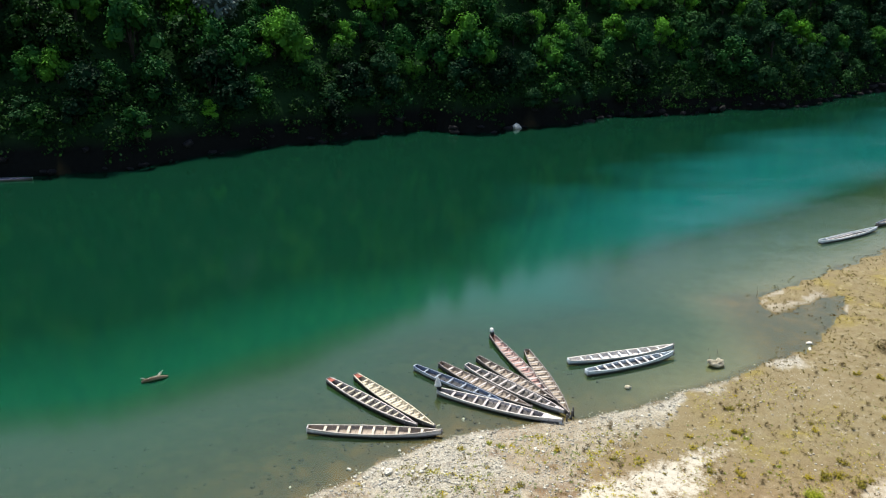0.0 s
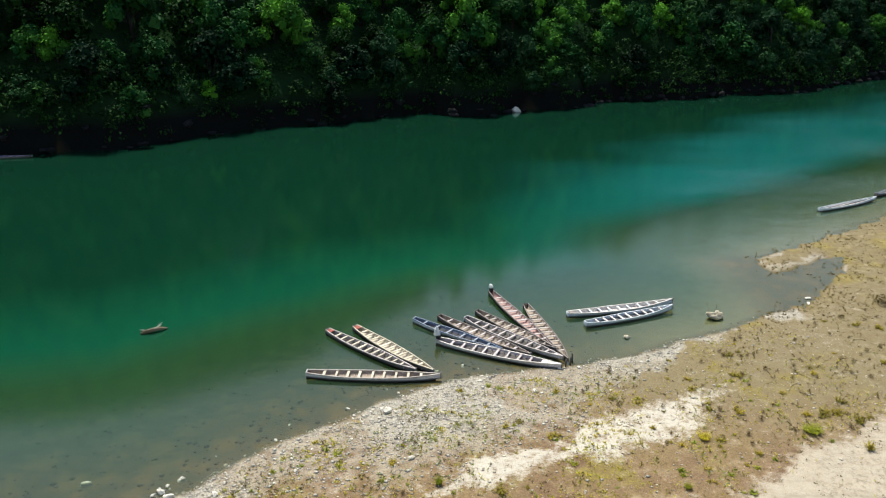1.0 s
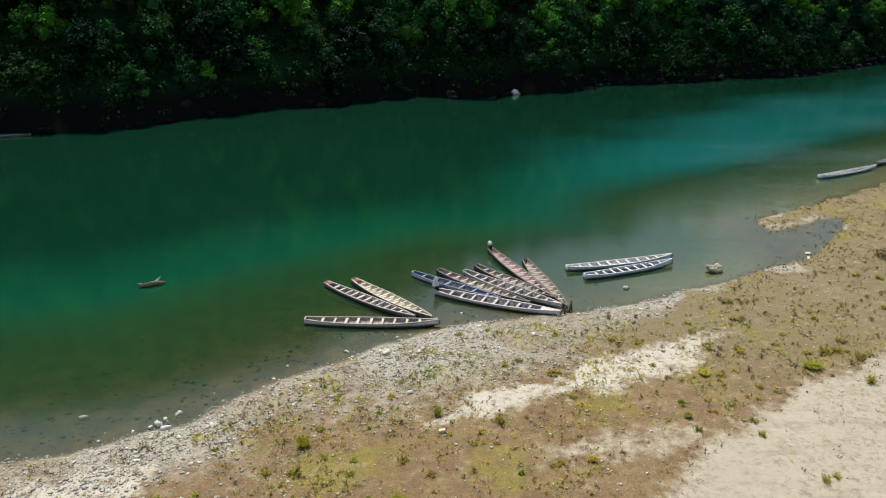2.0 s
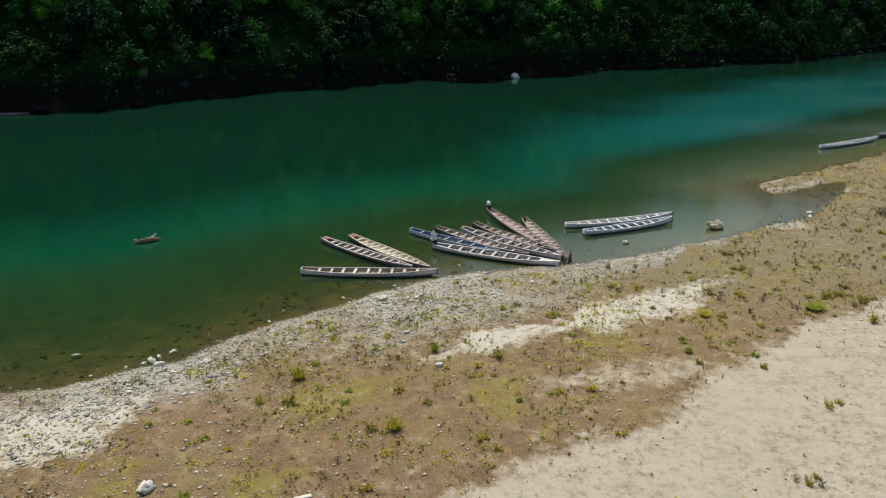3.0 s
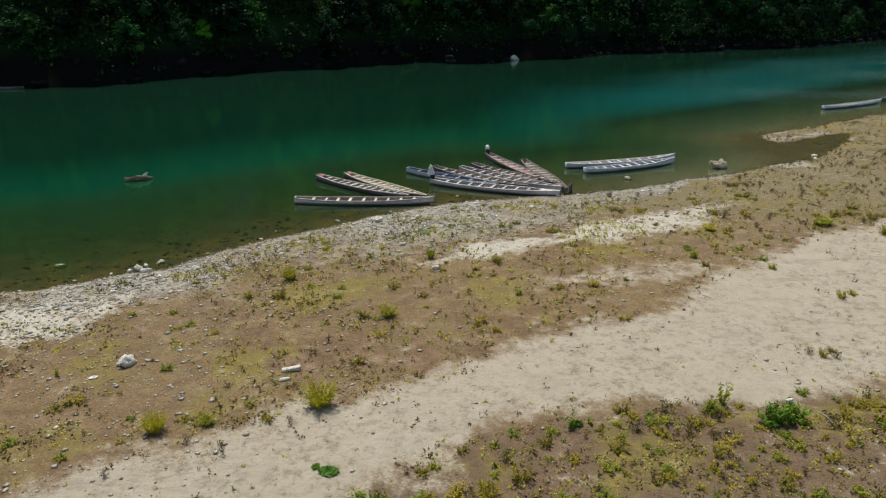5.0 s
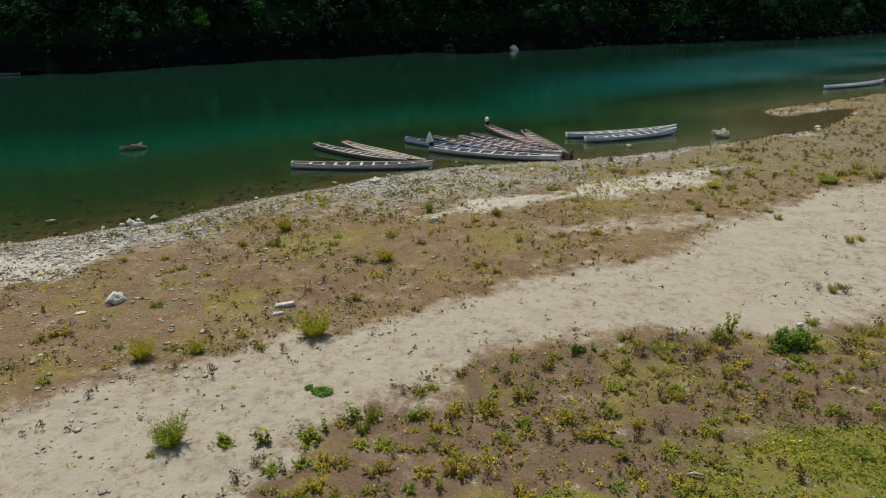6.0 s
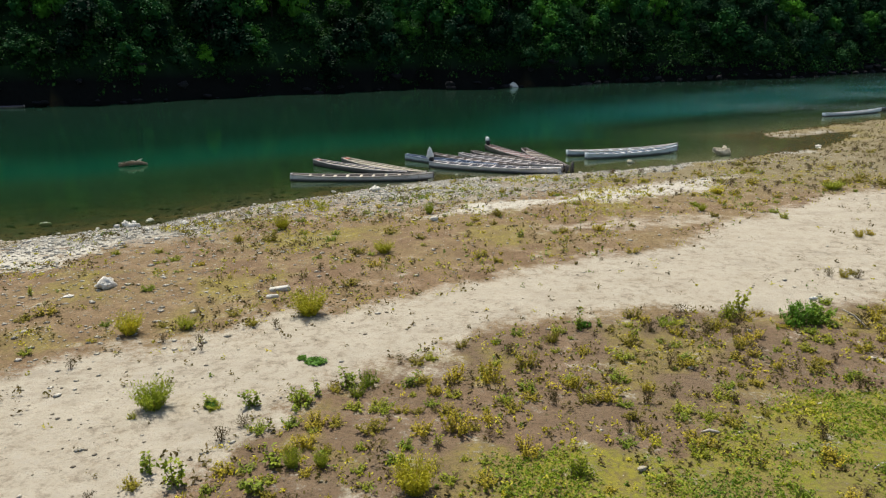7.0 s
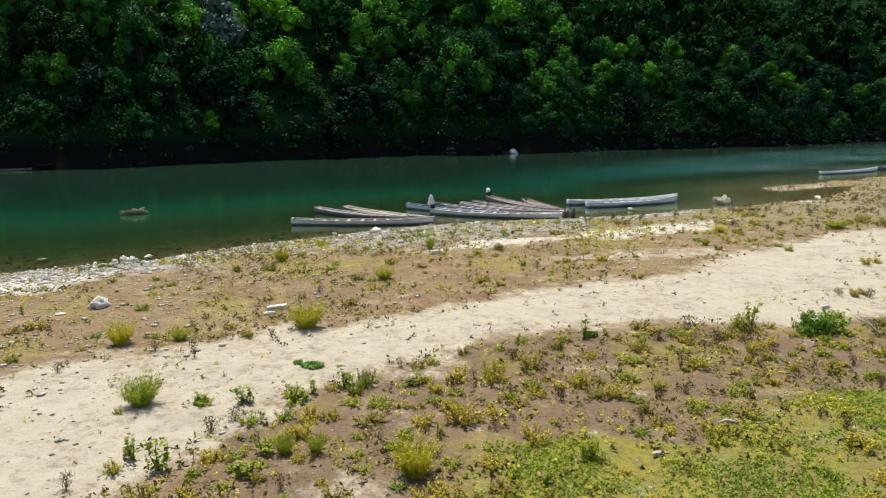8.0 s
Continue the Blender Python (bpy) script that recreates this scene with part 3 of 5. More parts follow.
def boat(name_label, a, b, beam, paints, seats=9, bow=0.24, lift=0.0, tilt=0.0, group="moored river boats", deck=0.0, stern_tray=None):
    """A plank-built river canoe from stern a to bow b: hull, rails, seats, ribs, stem and transom."""
    hull_m, inner_m, seat_m, rail_m = paints
    (ax, ay), (bx, by) = a, b
    length = math.hypot(bx - ax, by - ay)
    e = tagged(new("river_boat"), name_label, "boat", group)
    e.matrix_world = pose((ax + bx) / 2, (ay + by) / 2, lift, tilt, 0, math.degrees(math.atan2(by - ay, bx - ax)))
    n, th = 26, 0.035
    out, inn = [], []
    for k in range(n + 1):
        s = k / n
        half, low, rim = boat_line(s, length, beam, bow)
        x = (s - 0.5) * length
        bot = half * 0.66
        mid = (low + rim) / 2
        out += [(x, half, rim), (x, half * 0.90, mid), (x, bot, low + 0.03), (x, 0, low), (x, -bot, low + 0.03), (x, -half * 0.90, mid), (x, -half, rim)]
    for k in range(n + 1):
        s = k / n
        half, low, rim = boat_line(s, length, beam, bow)
        x = (min(max(s, 0.006), 0.985) - 0.5) * length
        sole = max(low + 0.06, 0.05)
        hi, lo = max(half - th, 0.004), max(half * 0.74 - th, 0.003)
        inn += [(x, hi, rim), (x, max(half * 0.90 - th, 0.004), (sole + rim) / 2), (x, lo, sole), (x, 0, sole - 0.01), (x, -lo, sole), (x, -max(half * 0.90 - th, 0.004), (sole + rim) / 2), (x, -hi, rim)]
    ring = 7
    faces = []
    for k in range(n):
        for q in range(ring - 1):
            faces.append((k * ring + q, k * ring + q + 1, (k + 1) * ring + q + 1, (k + 1) * ring + q))
    ends = [tuple(range(ring)), tuple(n * ring + q for q in range(ring))[::-1]]
    part("hull", mesh_of("hull", out, faces + ends, hull_m), e)
    inside_faces = [tuple(reversed(f)) for f in faces] + [tuple(range(ring))[::-1], tuple(n * ring + q for q in range(ring))]
    part("lining", mesh_of("lining", inn, inside_faces, inner_m), e)
    # side rails
    for side in (1, -1):
        rv, rf = [], []
        for k in range(n + 1):
            half, low, rim = boat_line(k / n, length, beam, bow)
            x = (k / n - 0.5) * length
            for dy, dz in ((0.03, -0.05), (0.03, 0.015), (-0.055, 0.015), (-0.055, -0.012)):
                rv.append((x, side * max(half + dy, 0.012), rim + dz))
        for k in range(n):
            for q in range(4):
                f = (k * 4 + q, k * 4 + (q + 1) % 4, k * 4 + 4 + (q + 1) % 4, k * 4 + 4 + q)
                rf.append(f if side < 0 else f[::-1])
        rf += [(0, 1, 2, 3), (n * 4 + 3, n * 4 + 2, n * 4 + 1, n * 4)]
        part("rail", mesh_of("rail", rv, rf, rail_m), e)
    # seats and ribs
    for k in range(seats):
        s = 0.13 + 0.72 * k / max(seats - 1, 1)
        half, low, rim = boat_line(s, length, beam, bow)
        x = (s - 0.5) * length + rng.uniform(-0.05, 0.05)
        w = 0.085 + rng.uniform(-0.015, 0.02)
        v, f = block(x - w, x + w, -half + 0.03, half - 0.03, rim - 0.075, rim - 0.035)
        part("seat", mesh_of("seat", v, f, seat_m), e)
        x2 = x + length * 0.36 / max(seats - 1, 1)
        half, low, rim = boat_line((x2 / length) + 0.5, length, beam, bow)
        pieces = [block(x2 - 0.025, x2 + 0.025, sg * half * 0.80 - 0.03, sg * half * 0.80 + 0.03, 0.04, rim - 0.03) for sg in (1, -1)]
        pieces.append(block(x2 - 0.025, x2 + 0.025, -half * 0.75, half * 0.75, 0.045, 0.085))
        v, f = join(pieces)
        part("rib", mesh_of("rib", v, f, inner_m), e)
    if deck:
        # short foredeck or tray of boards
        v, f = [], []
        m = 6
        for k in range(m + 1):
            s = 1 - deck + deck * k / m * 0.97
            half, low, rim = boat_line(s, length, beam, bow)
            v += [((s - 0.5) * length, half - 0.02, rim - 0.01), ((s - 0.5) * length, 0, rim + 0.005), ((s - 0.5) * length, -half + 0.02, rim - 0.01)]
            v += [((s - 0.5) * length, half - 0.02, rim - 0.035), ((s - 0.5) * length, 0, rim - 0.03), ((s - 0.5) * length, -half + 0.02, rim - 0.035)]
        for k in range(m):
            o = k * 6
            f += [(o, o + 1, o + 7, o + 6)[::-1], (o + 1, o + 2, o + 8, o + 7)[::-1], (o + 3, o + 4, o + 10, o + 9), (o + 4, o + 5, o + 11, o + 10)]
        f += [(0, 1, 4, 3), (1, 2, 5, 4)]
        part("foredeck", mesh_of("foredeck", v, f, rail_m), e)
    if stern_tray:
        # painted boards over the stern
        half, low, rim = boat_line(0.03, length, beam, bow)
        v, f = join([block(-length / 2 + 0.03 + 0.15 * k, -length / 2 + 0.17 + 0.15 * k, -half - 0.01 * k, half + 0.01 * k, rim - 0.05, rim - 0.015) for k in range(4)])
        part("stern_tray", mesh_of("stern_tray", v, f, stern_tray), e, "faded red boards")
    half, low, rim = boat_line(1, length, beam, bow)
    v, f = block(length / 2 - 0.05, length / 2 + 0.06, -0.04, 0.04, low - 0.02, rim + 0.09, 0.012)
    part("stem_post", mesh_of("stem_post", v, f, DARK_RAIL), e, "dark worn stem post")
    half, low, rim = boat_line(0, length, beam, bow)
    v, f = block(-length / 2 - 0.03, -length / 2 + 0.03, -half - 0.01, half + 0.01, low + 0.03, rim + 0.03, 0.01)
    part("transom", mesh_of("transom", v, f, hull_m), e)
    return e


def outboard(label, a, b, back, white, peak=False):
    """A small outboard engine under a pale cover, with shaft and tiller."""
    (ax, ay), (bx, by) = a, b
    ang = math.atan2(by - ay, bx - ax)
    e = tagged(new("outboard_engine"), label, "boat engine", "boat engines")
    e.matrix_world = pose(ax + math.cos(ang) * back, ay + math.sin(ang) * back, 0.47, 0, 0, math.degrees(ang))
    bm = bmesh.new()
    bmesh.ops.create_icosphere(bm, subdivisions=3, radius=1, matrix=pose(-0.10, 0, 0.40, 0, -28, 0) @ Matrix.Diagonal((0.21, 0.15, 0.25, 1)))
    for v in bm.verts:
        v.co += Vector((0.3, 0.4, 1)) * 0.12 * (noise.noise(v.co * 6) + 0.1)
        v.co.x += 0.05 * noise.noise(v.co * 7 + Vector((3, 1, 2)))
        slim = 1.25 - 0.9 * max(0.0, v.co.z - 0.25)
        v.co.x, v.co.y = v.co.x * slim, v.co.y * slim
        if peak:
            # a sheet draped to a leaning point
            over = max(0.0, v.co.z - 0.30)
            v.co = Vector((v.co.x * max(1.25 - 2.2 * over, 0.15) - 0.3 * over, v.co.y * max(1.25 - 2.4 * over, 0.12), v.co.z + 1.1 * over))
    v, f = [tuple(q.co) for q in bm.verts], [tuple(q.index for q in k.verts) for k in bm.faces]
    bm.free()
    part("cover", mesh_of("cover", v, f, white, True), e, "white cloth cover")
    v, f = join([block(-0.16, 0.14, -0.15, 0.15, -0.02, 0.3, 0.03), block(-0.11, -0.03, -0.12, 0.12, -0.2, 0.02, 0.015)])
    part("bracket", mesh_of("bracket", v, f, ENGINE), e, "black engine block and clamp")
    v, f = tube([(-0.14, 0, 0.3), (-0.19, 0, -0.2), (-0.21, 0, -0.75)], [0.06, 0.05, 0.05], 8)
    part("shaft", mesh_of("shaft", v, f, ENGINE), e)
    v, f = tube([(0.05, 0, 0.3), (0.35, 0.03, 0.36), (0.62, 0.05, 0.34)], [0.022, 0.02, 0.026], 6)
    part("tiller", mesh_of("tiller", v, f, ENGINE), e)
    return e


GREY_WOOD = wood_material("weathered_grey_planks", (0.52, 0.485, 0.44), (0.38, 0.345, 0.31), low_dark=True)
DARK_WOOD = wood_material("dark_tarred_planks", (0.085, 0.078, 0.075), (0.16, 0.145, 0.135), low_dark=True)
BROWN_WOOD = wood_material("brown_planks", (0.42, 0.355, 0.29), (0.31, 0.26, 0.21))
WHITE_PAINT = wood_material("worn_white_paint", (0.82, 0.79, 0.75), (0.62, 0.58, 0.54), 0.6)
CREAM_PAINT = wood_material("worn_cream_paint", (0.68, 0.63, 0.50), (0.50, 0.45, 0.35), 0.5)
PINK_WOOD = wood_material("faded_red_planks", (0.46, 0.27, 0.25), (0.40, 0.32, 0.29))
DARK_RAIL = wood_material("dark_weathered_rails", (0.27, 0.24, 0.225), (0.17, 0.15, 0.14), 0.5)
RED_PAINT = wood_material("faded_red_paint", (0.36, 0.07, 0.05), (0.30, 0.16, 0.12), 0.5)
LILAC_WOOD = wood_material("faded_lilac_planks", (0.58, 0.535, 0.53), (0.43, 0.39, 0.375), 0.6, low_dark=True)
BLUE_PAINT = wood_material("faded_blue_paint", (0.14, 0.20, 0.32), (0.22, 0.25, 0.30), low_dark=True)
BLUE_GREY = wood_material("blue_grey_paint", (0.34, 0.40, 0.48), (0.25, 0.29, 0.34))
# blue boat paint, darkened for the tree shade over the far bank
SHADED_BLUE = wood_material("shaded_blue_paint", (0.05, 0.055, 0.12), (0.09, 0.09, 0.15))
PALE_BLUE = wood_material("pale_blue_paint", (0.66, 0.73, 0.78), (0.50, 0.55, 0.59), 0.5, low_dark=True)
# weathered hull colour, darkened for the shade on the near side
HULL_SHADED = wood_material("weathered_shaded_hull", (0.20, 0.19, 0.19), (0.12, 0.11, 0.105), 0.6, low_dark=True)
HULL_PALE = wood_material("streaked_pale_hull", (0.80, 0.765, 0.76), (0.58, 0.545, 0.535), 0.6, low_dark=True)
HULL_BLUE = wood_material("blue_grey_hull", (0.55, 0.63, 0.70), (0.62, 0.66, 0.70), 0.5, low_dark=True)
ENGINE = plain_material("black_engine_casing", (0.02, 0.022, 0.025), 0.45)
COVER = plain_material("white_cloth", (0.78, 0.78, 0.76), 0.85, 0.15)

boat("long weathered white river boat with raised bow at the gravel", (-10.0, 42.55), (-0.3, 42.1), 1.14, (HULL_PALE, BROWN_WOOD, CREAM_PAINT, GREY_WOOD), 9, 0.20)
boat("narrow grey river boat with pale seats, bow ashore", (-9.6, 49.35), (-2.1, 42.9), 1.05, (HULL_SHADED, GREY_WOOD, CREAM_PAINT, LILAC_WOOD), 11, 0.14, stern_tray=RED_PAINT)
boat("pale cream river boat with a reddish stern tray", (-7.45, 50.0), (-0.8, 42.75), 1.12, (HULL_SHADED, CREAM_PAINT, CREAM_PAINT, CREAM_PAINT), 11, 0.14, stern_tray=RED_PAINT)
boat("low faded blue river boat, partly hidden among others", (-2.6, 51.45), (4.4, 46.2), 1.0, (HULL_BLUE, BLUE_PAINT, BLUE_GREY, BLUE_PAINT), 6, 0.06)
boat("dark brown wooden river boat with grey seats", (-0.5, 52.0), (6.5, 45.2), 1.12, (DARK_WOOD, BROWN_WOOD, LILAC_WOOD, DARK_RAIL), 9, 0.16)
boat("wide faded lilac river boat with plank seats", (1.75, 51.7), (8.9, 44.75), 1.2, (HULL_PALE, GREY_WOOD, LILAC_WOOD, LILAC_WOOD), 9, 0.16, deck=0.08)
boat("dark unpainted river boat wedged between two others", (2.75, 53.0), (8.7, 46.0), 1.05, (DARK_WOOD, BROWN_WOOD, GREY_WOOD, DARK_RAIL), 9, 0.14)
boat("long reddish brown river boat with an engine at its stern", (4.2, 57.2), (8.5, 46.2), 1.12, (DARK_WOOD, PINK_WOOD, LILAC_WOOD, DARK_RAIL), 10, 0.16)
boat("grey brown wooden river boat with many seats", (7.1, 54.3), (9.25, 44.5), 1.15, (DARK_WOOD, BROWN_WOOD, GREY_WOOD, DARK_RAIL), 10, 0.12)
boat("whitish river boat with engine at stern, beside the gravel", (-0.6, 47.7), (8.6, 43.55), 1.25, (HULL_PALE, LILAC_WOOD, LILAC_WOOD, WHITE_PAINT), 9, 0.16, deck=0.14)
boat("pale blue and white river boat moored offshore", (10.5, 52.55), (20.25, 55.05), 1.1, (HULL_BLUE, WHITE_PAINT, PALE_BLUE, WHITE_PAINT), 9, 0.30)
boat("white river boat with blue seats, moored beside another", (11.7, 50.7), (19.9, 53.85), 1.1, (HULL_BLUE, PALE_BLUE, WHITE_PAINT, PALE_BLUE), 9, 0.28)
boat("white blue river boat moored far up the shore", (47.7, 83.6), (58.0, 88.9), 1.2, (HULL_BLUE, PALE_BLUE, WHITE_PAINT, PALE_BLUE), 11, 0.25)
boat("dark river boat moored far up the shore", (59.0, 90.6), (67.5, 96.5), 1.1, (DARK_WOOD, BLUE_PAINT, GREY_WOOD, BLUE_PAINT), 9, 0.2)
boat("bluish boat tied under the trees of the far bank", (-81.0, 114.6), (-71.0, 115.4), 1.3, (DARK_WOOD, SHADED_BLUE, SHADED_BLUE, SHADED_BLUE), 8, 0.1)
outboard("outboard engine wrapped in white cloth on a boat stern", (4.2, 57.2), (8.5, 46.2), 0.12, COVER)
outboard("small engine under a white sheet on a boat stern", (-0.6, 47.7), (8.6, 43.55), 0.10, COVER, peak=True)


# ---- stones and wood on the bank ----
def stone_mesh(name, mat, seed, sub=2, rough=0.35, flat=0.65):
    bm = bmesh.new()
    bmesh.ops.create_icosphere(bm, subdivisions=sub, radius=0.5)
    off = Vector((seed * 3.7, seed * 1.3, seed * 2.1))
    for v in bm.verts:
        k = 1 + rough * noise.noise(v.co * 2.2 + off) + rough * 0.9 * noise.noise(v.co * 5 + off) + rough * 0.6 * noise.noise(v.co * 11 + off)
        v.co = v.co * k
    cut = random.Random(seed)
    for _ in range(9):
        d = Vector((cut.gauss(0, 1), cut.gauss(0, 1), cut.gauss(0, 1))).normalized()
        lim = cut.uniform(0.30, 0.44)
        for v in bm.verts:
            over = v.co.dot(d) - lim
            if over > 0:
                v.co -= d * over * 0.9
    for v in bm.verts:
        v.co = Vector((v.co.x, v.co.y * 0.85, v.co.z * flat))
    bm.verts.index_update()
    vs, fs = [tuple(v.co) for v in bm.verts], [tuple(v.index for v in f.verts) for f in bm.faces]
    bm.free()
    return mesh_of(name, vs, fs, mat)


def put_stone(me, label, x, y, size, rz=0.0, sink=0.25, stretch=(1, 1, 1), name="stone", group="shore stones", category="stone"):
    ob = tagged(new(name, me), label, category, group)
    z = max(height(x, y), -0.2)
    ob.matrix_world = pose(x, y, z + size * stretch[2] * (0.32 - sink * 0.6), 0, 0, rz) @ Matrix.Diagonal((size * stretch[0], size * stretch[1], size * stretch[2], 1))
    return ob


pale = [stone_mesh("pale_rock", WHITE_ROCK, s, 3, 0.55) for s in range(4)]
grey = [stone_mesh("grey_rock", STONE, 10 + s, 2, 0.35) for s in range(6)]
put_stone(stone_mesh("tan_rock", TAN_ROCK, 23, 3, 0.75), "tan angular rock standing in the shallow water", 23.15, 52.3, 1.5, 20, sink=0.12, stretch=(1.1, 0.8, 0.85), name="rock")
put_stone(stone_mesh("tan_rock", TAN_ROCK, 29, 2, 0.7), "small tan rock in the shallows by the boats", 14.7, 48.7, 0.62, 40, 0.1, stretch=(1.0, 0.8, 1.0), name="rock")
put_stone(pale[2], "white stone at the lagoon edge", 33.0, 56.4, 0.7, 10, stretch=(1, 0.6, 0.5))
put_stone(pale[3], "white stone at the lagoon edge", 32.5, 55.2, 0.6, 70, stretch=(1, 0.6, 0.5))
put_stone(pale[1], "white stone just under the water near the shore", -20.4, 30.9, 0.5, 15, 0.15, stretch=(1, 0.85, 0.8))
put_stone(pale[2], "large pale stone on the gravel by the water", -3.8, 37.8, 0.75, 50, stretch=(1, 0.8, 0.85))
put_stone(pale[3], "pale round stone on brown soil", -0.02, 28.6, 0.42, 5)
put_stone(pale[0], "lumpy whitish boulder on the brown bank", -11.5, 18.9, 0.72, 30, stretch=(1, 0.9, 1.1), name="boulder", category="boulder")
put_stone(pale[2], "flat pale slab of stone beside the boulder", -12.3, 17.9, 0.42, 25, stretch=(1, 0.6, 0.35))
for x, y, s in ((-15.9, 30.1, 0.36), (-15.6, 30.5, 0.30), (-15.4, 29.6, 0.28), (-16.1, 29.7, 0.26), (-15.7, 29.9, 0.40)):
    put_stone(pale[int(s * 50) % 4], "pale stone of a small pile at the waterline", x, y, s, 900 * s, 0.1, (1, 0.9, 1.3))
put_stone(pale[1], "white squarish stone beside the concrete block", -5.3, 17.65, 0.36, 20, stretch=(1.0, 0.75, 0.7))
v, f = block(-0.35, 0.35, -0.10, 0.10, 0, 0.17, 0.03)
blk = tagged(new("concrete_block", mesh_of("concrete_block", v, f, WHITE_ROCK)), "long pale concrete block lying on the brown soil", "concrete block")
blk.matrix_world = pose(-5.2, 18.35, height(-5.2, 18.35) - 0.03, 3, -4, 14)
put_stone(pale[0], "whitish rock standing in the river by the far bank", 16.6, 165.2, 2.7, 10, sink=0.1, stretch=(0.95, 0.6, 0.9), name="rock")
put_stone(pale[3], "pale rock showing among the trees of the far slope", 19.5, 186.0, 2.2, 40, sink=-2.6, stretch=(1, 0.5, 0.6), name="rock")

# bleached drift log with twigs, out in the shallows
drift = tagged(new("drift_log"), "dark drift log with pale twigs lying in shallow water", "driftwood")
drift.matrix_world = pose(-24.0, 49.6, 0.05, 0, 0, 30) @ Matrix.Diagonal((1.2, 1.3, 1.4, 1))
v, f = tube([(-0.8, 0.1, 0.02), (-0.2, 0, 0.12), (0.5, -0.05, 0.13), (0.95, 0.05, 0.02)], [0.06, 0.12, 0.11, 0.05], 8)
part("log", mesh_of("log", v, f, TWIG), drift)
for k in range(13):
    p = Vector((rng.uniform(-0.7, 0.6), rng.uniform(-0.1, 0.1), 0.08))
    q = p + Vector((rng.uniform(-0.6, 0.6), rng.uniform(-0.45, 0.45), rng.uniform(0.05, 0.25)))
    v, f = tube([p, (p + q) / 2 + Vector((0, 0, 0.06)), q], [0.04, 0.03, 0.015], 5)
    part("branch", mesh_of("branch", v, f, DRIFT if k % 2 else TWIG), drift)

# mooring posts, sticks and scraps
def rod(name, label, category, x, y, pts, radii, mat, z=None, group=""):
    v, f = tube(pts, radii, 7)
    ob = tagged(new(name, mesh_of(name, v, f, mat)), label, category, group)
    ob.matrix_world = pose(x, y, max(height(x, y), -0.3) if z is None else z)
    return ob


for x, y, h, lean in ((9.35, 44.35, 0.75, 0.05), (9.62, 44.75, 0.8, -0.04), (8.95, 43.95, 0.6, 0.03)):
    rod("mooring_post", "short dark mooring post at the waterline", "mooring post", x, y, [(0, 0, -0.4), (lean, 0.02, h * 0.6), (lean * 1.5, 0.0, h)], [0.075, 0.07, 0.065], DARK_WOOD, group="mooring posts")
for x, y, h, lean in ((22.9, 53.6, 0.6, 0.15), (24.1, 54.6, 0.5, -0.1), (23.4, 55.3, 0.45, 0.2), (32.6, 66.9, 0.7, 0.1)):
    rod("stick", "thin dark stick standing in shallow water", "stick", x, y, [(0, 0, -0.3), (lean * 0.5, 0, h * 0.5), (lean, 0.03, h)], [0.022, 0.018, 0.01], TWIG, group="sticks in the shallows")
rod("bleached_branch", "pale bleached branch lying on the grass", "branch", 6.1, 8.65, [(-0.2, 0.05, 0.04), (-0.05, 0.0, 0.11), (0.1, -0.04, 0.09), (0.2, 0.03, 0.03)], [0.018, 0.04, 0.035, 0.012], DRIFT)
rod("bleached_branch", "pale bent branch leaning on a green shrub", "branch", 12.3, 14.5, [(-0.3, 0.1, 0.5), (0.0, -0.05, 0.35), (0.25, -0.15, 0.12), (0.35, -0.3, 0.02)], [0.015, 0.028, 0.03, 0.02], DRIFT)
rod("bleached_branch", "pale twig lying on sparse grass", "branch", 8.9, 7.4, [(-0.2, -0.1, 0.03), (0.0, 0.02, 0.06), (0.22, 0.12, 0.03)], [0.01, 0.02, 0.008], DRIFT)
put_stone(stone_mesh("tan_rock", TAN_ROCK, 31, 2, 0.6), "tan stone half hidden in the grass", 4.3, 7.35, 0.22, 30, 0.1, stretch=(1, 0.7, 0.8))
scrap = put_stone(pale[3], "crumpled whitish scrap caught in a shrub", 11.25, 14.75, 0.26, 10, stretch=(1, 0.8, 0.8), name="scrap", group="", category="scrap")
scrap.location.z = height(11.25, 14.75) + 0.78

# stones of the waterline that one could count
count = 0
while count < 210:
    x, y = rng.uniform(-24, 18), rng.uniform(20, 46)
    z, d1, d2 = land(np.array([x]), np.array([y]))
    g = zones(np.array([x]), np.array([y]), d1, d2)[1][0]
    if -2.0 < d1[0] < 9 and rng.random() < (max(g, 0.3 if d1[0] < 0 else 0.05)) * math.exp(-abs(d1[0]) / 4):
        s = min(0.14 + rng.exponential(0.09), 0.5)
        put_stone((pale if rng.random() < 0.35 else grey)[int(rng.integers(0, 4))], "rounded river stone on the gravel shore", x, y, s, rng.uniform(0, 360), 0.3, (1, rng.uniform(0.7, 1), rng.uniform(0.6, 1)))
        count += 1

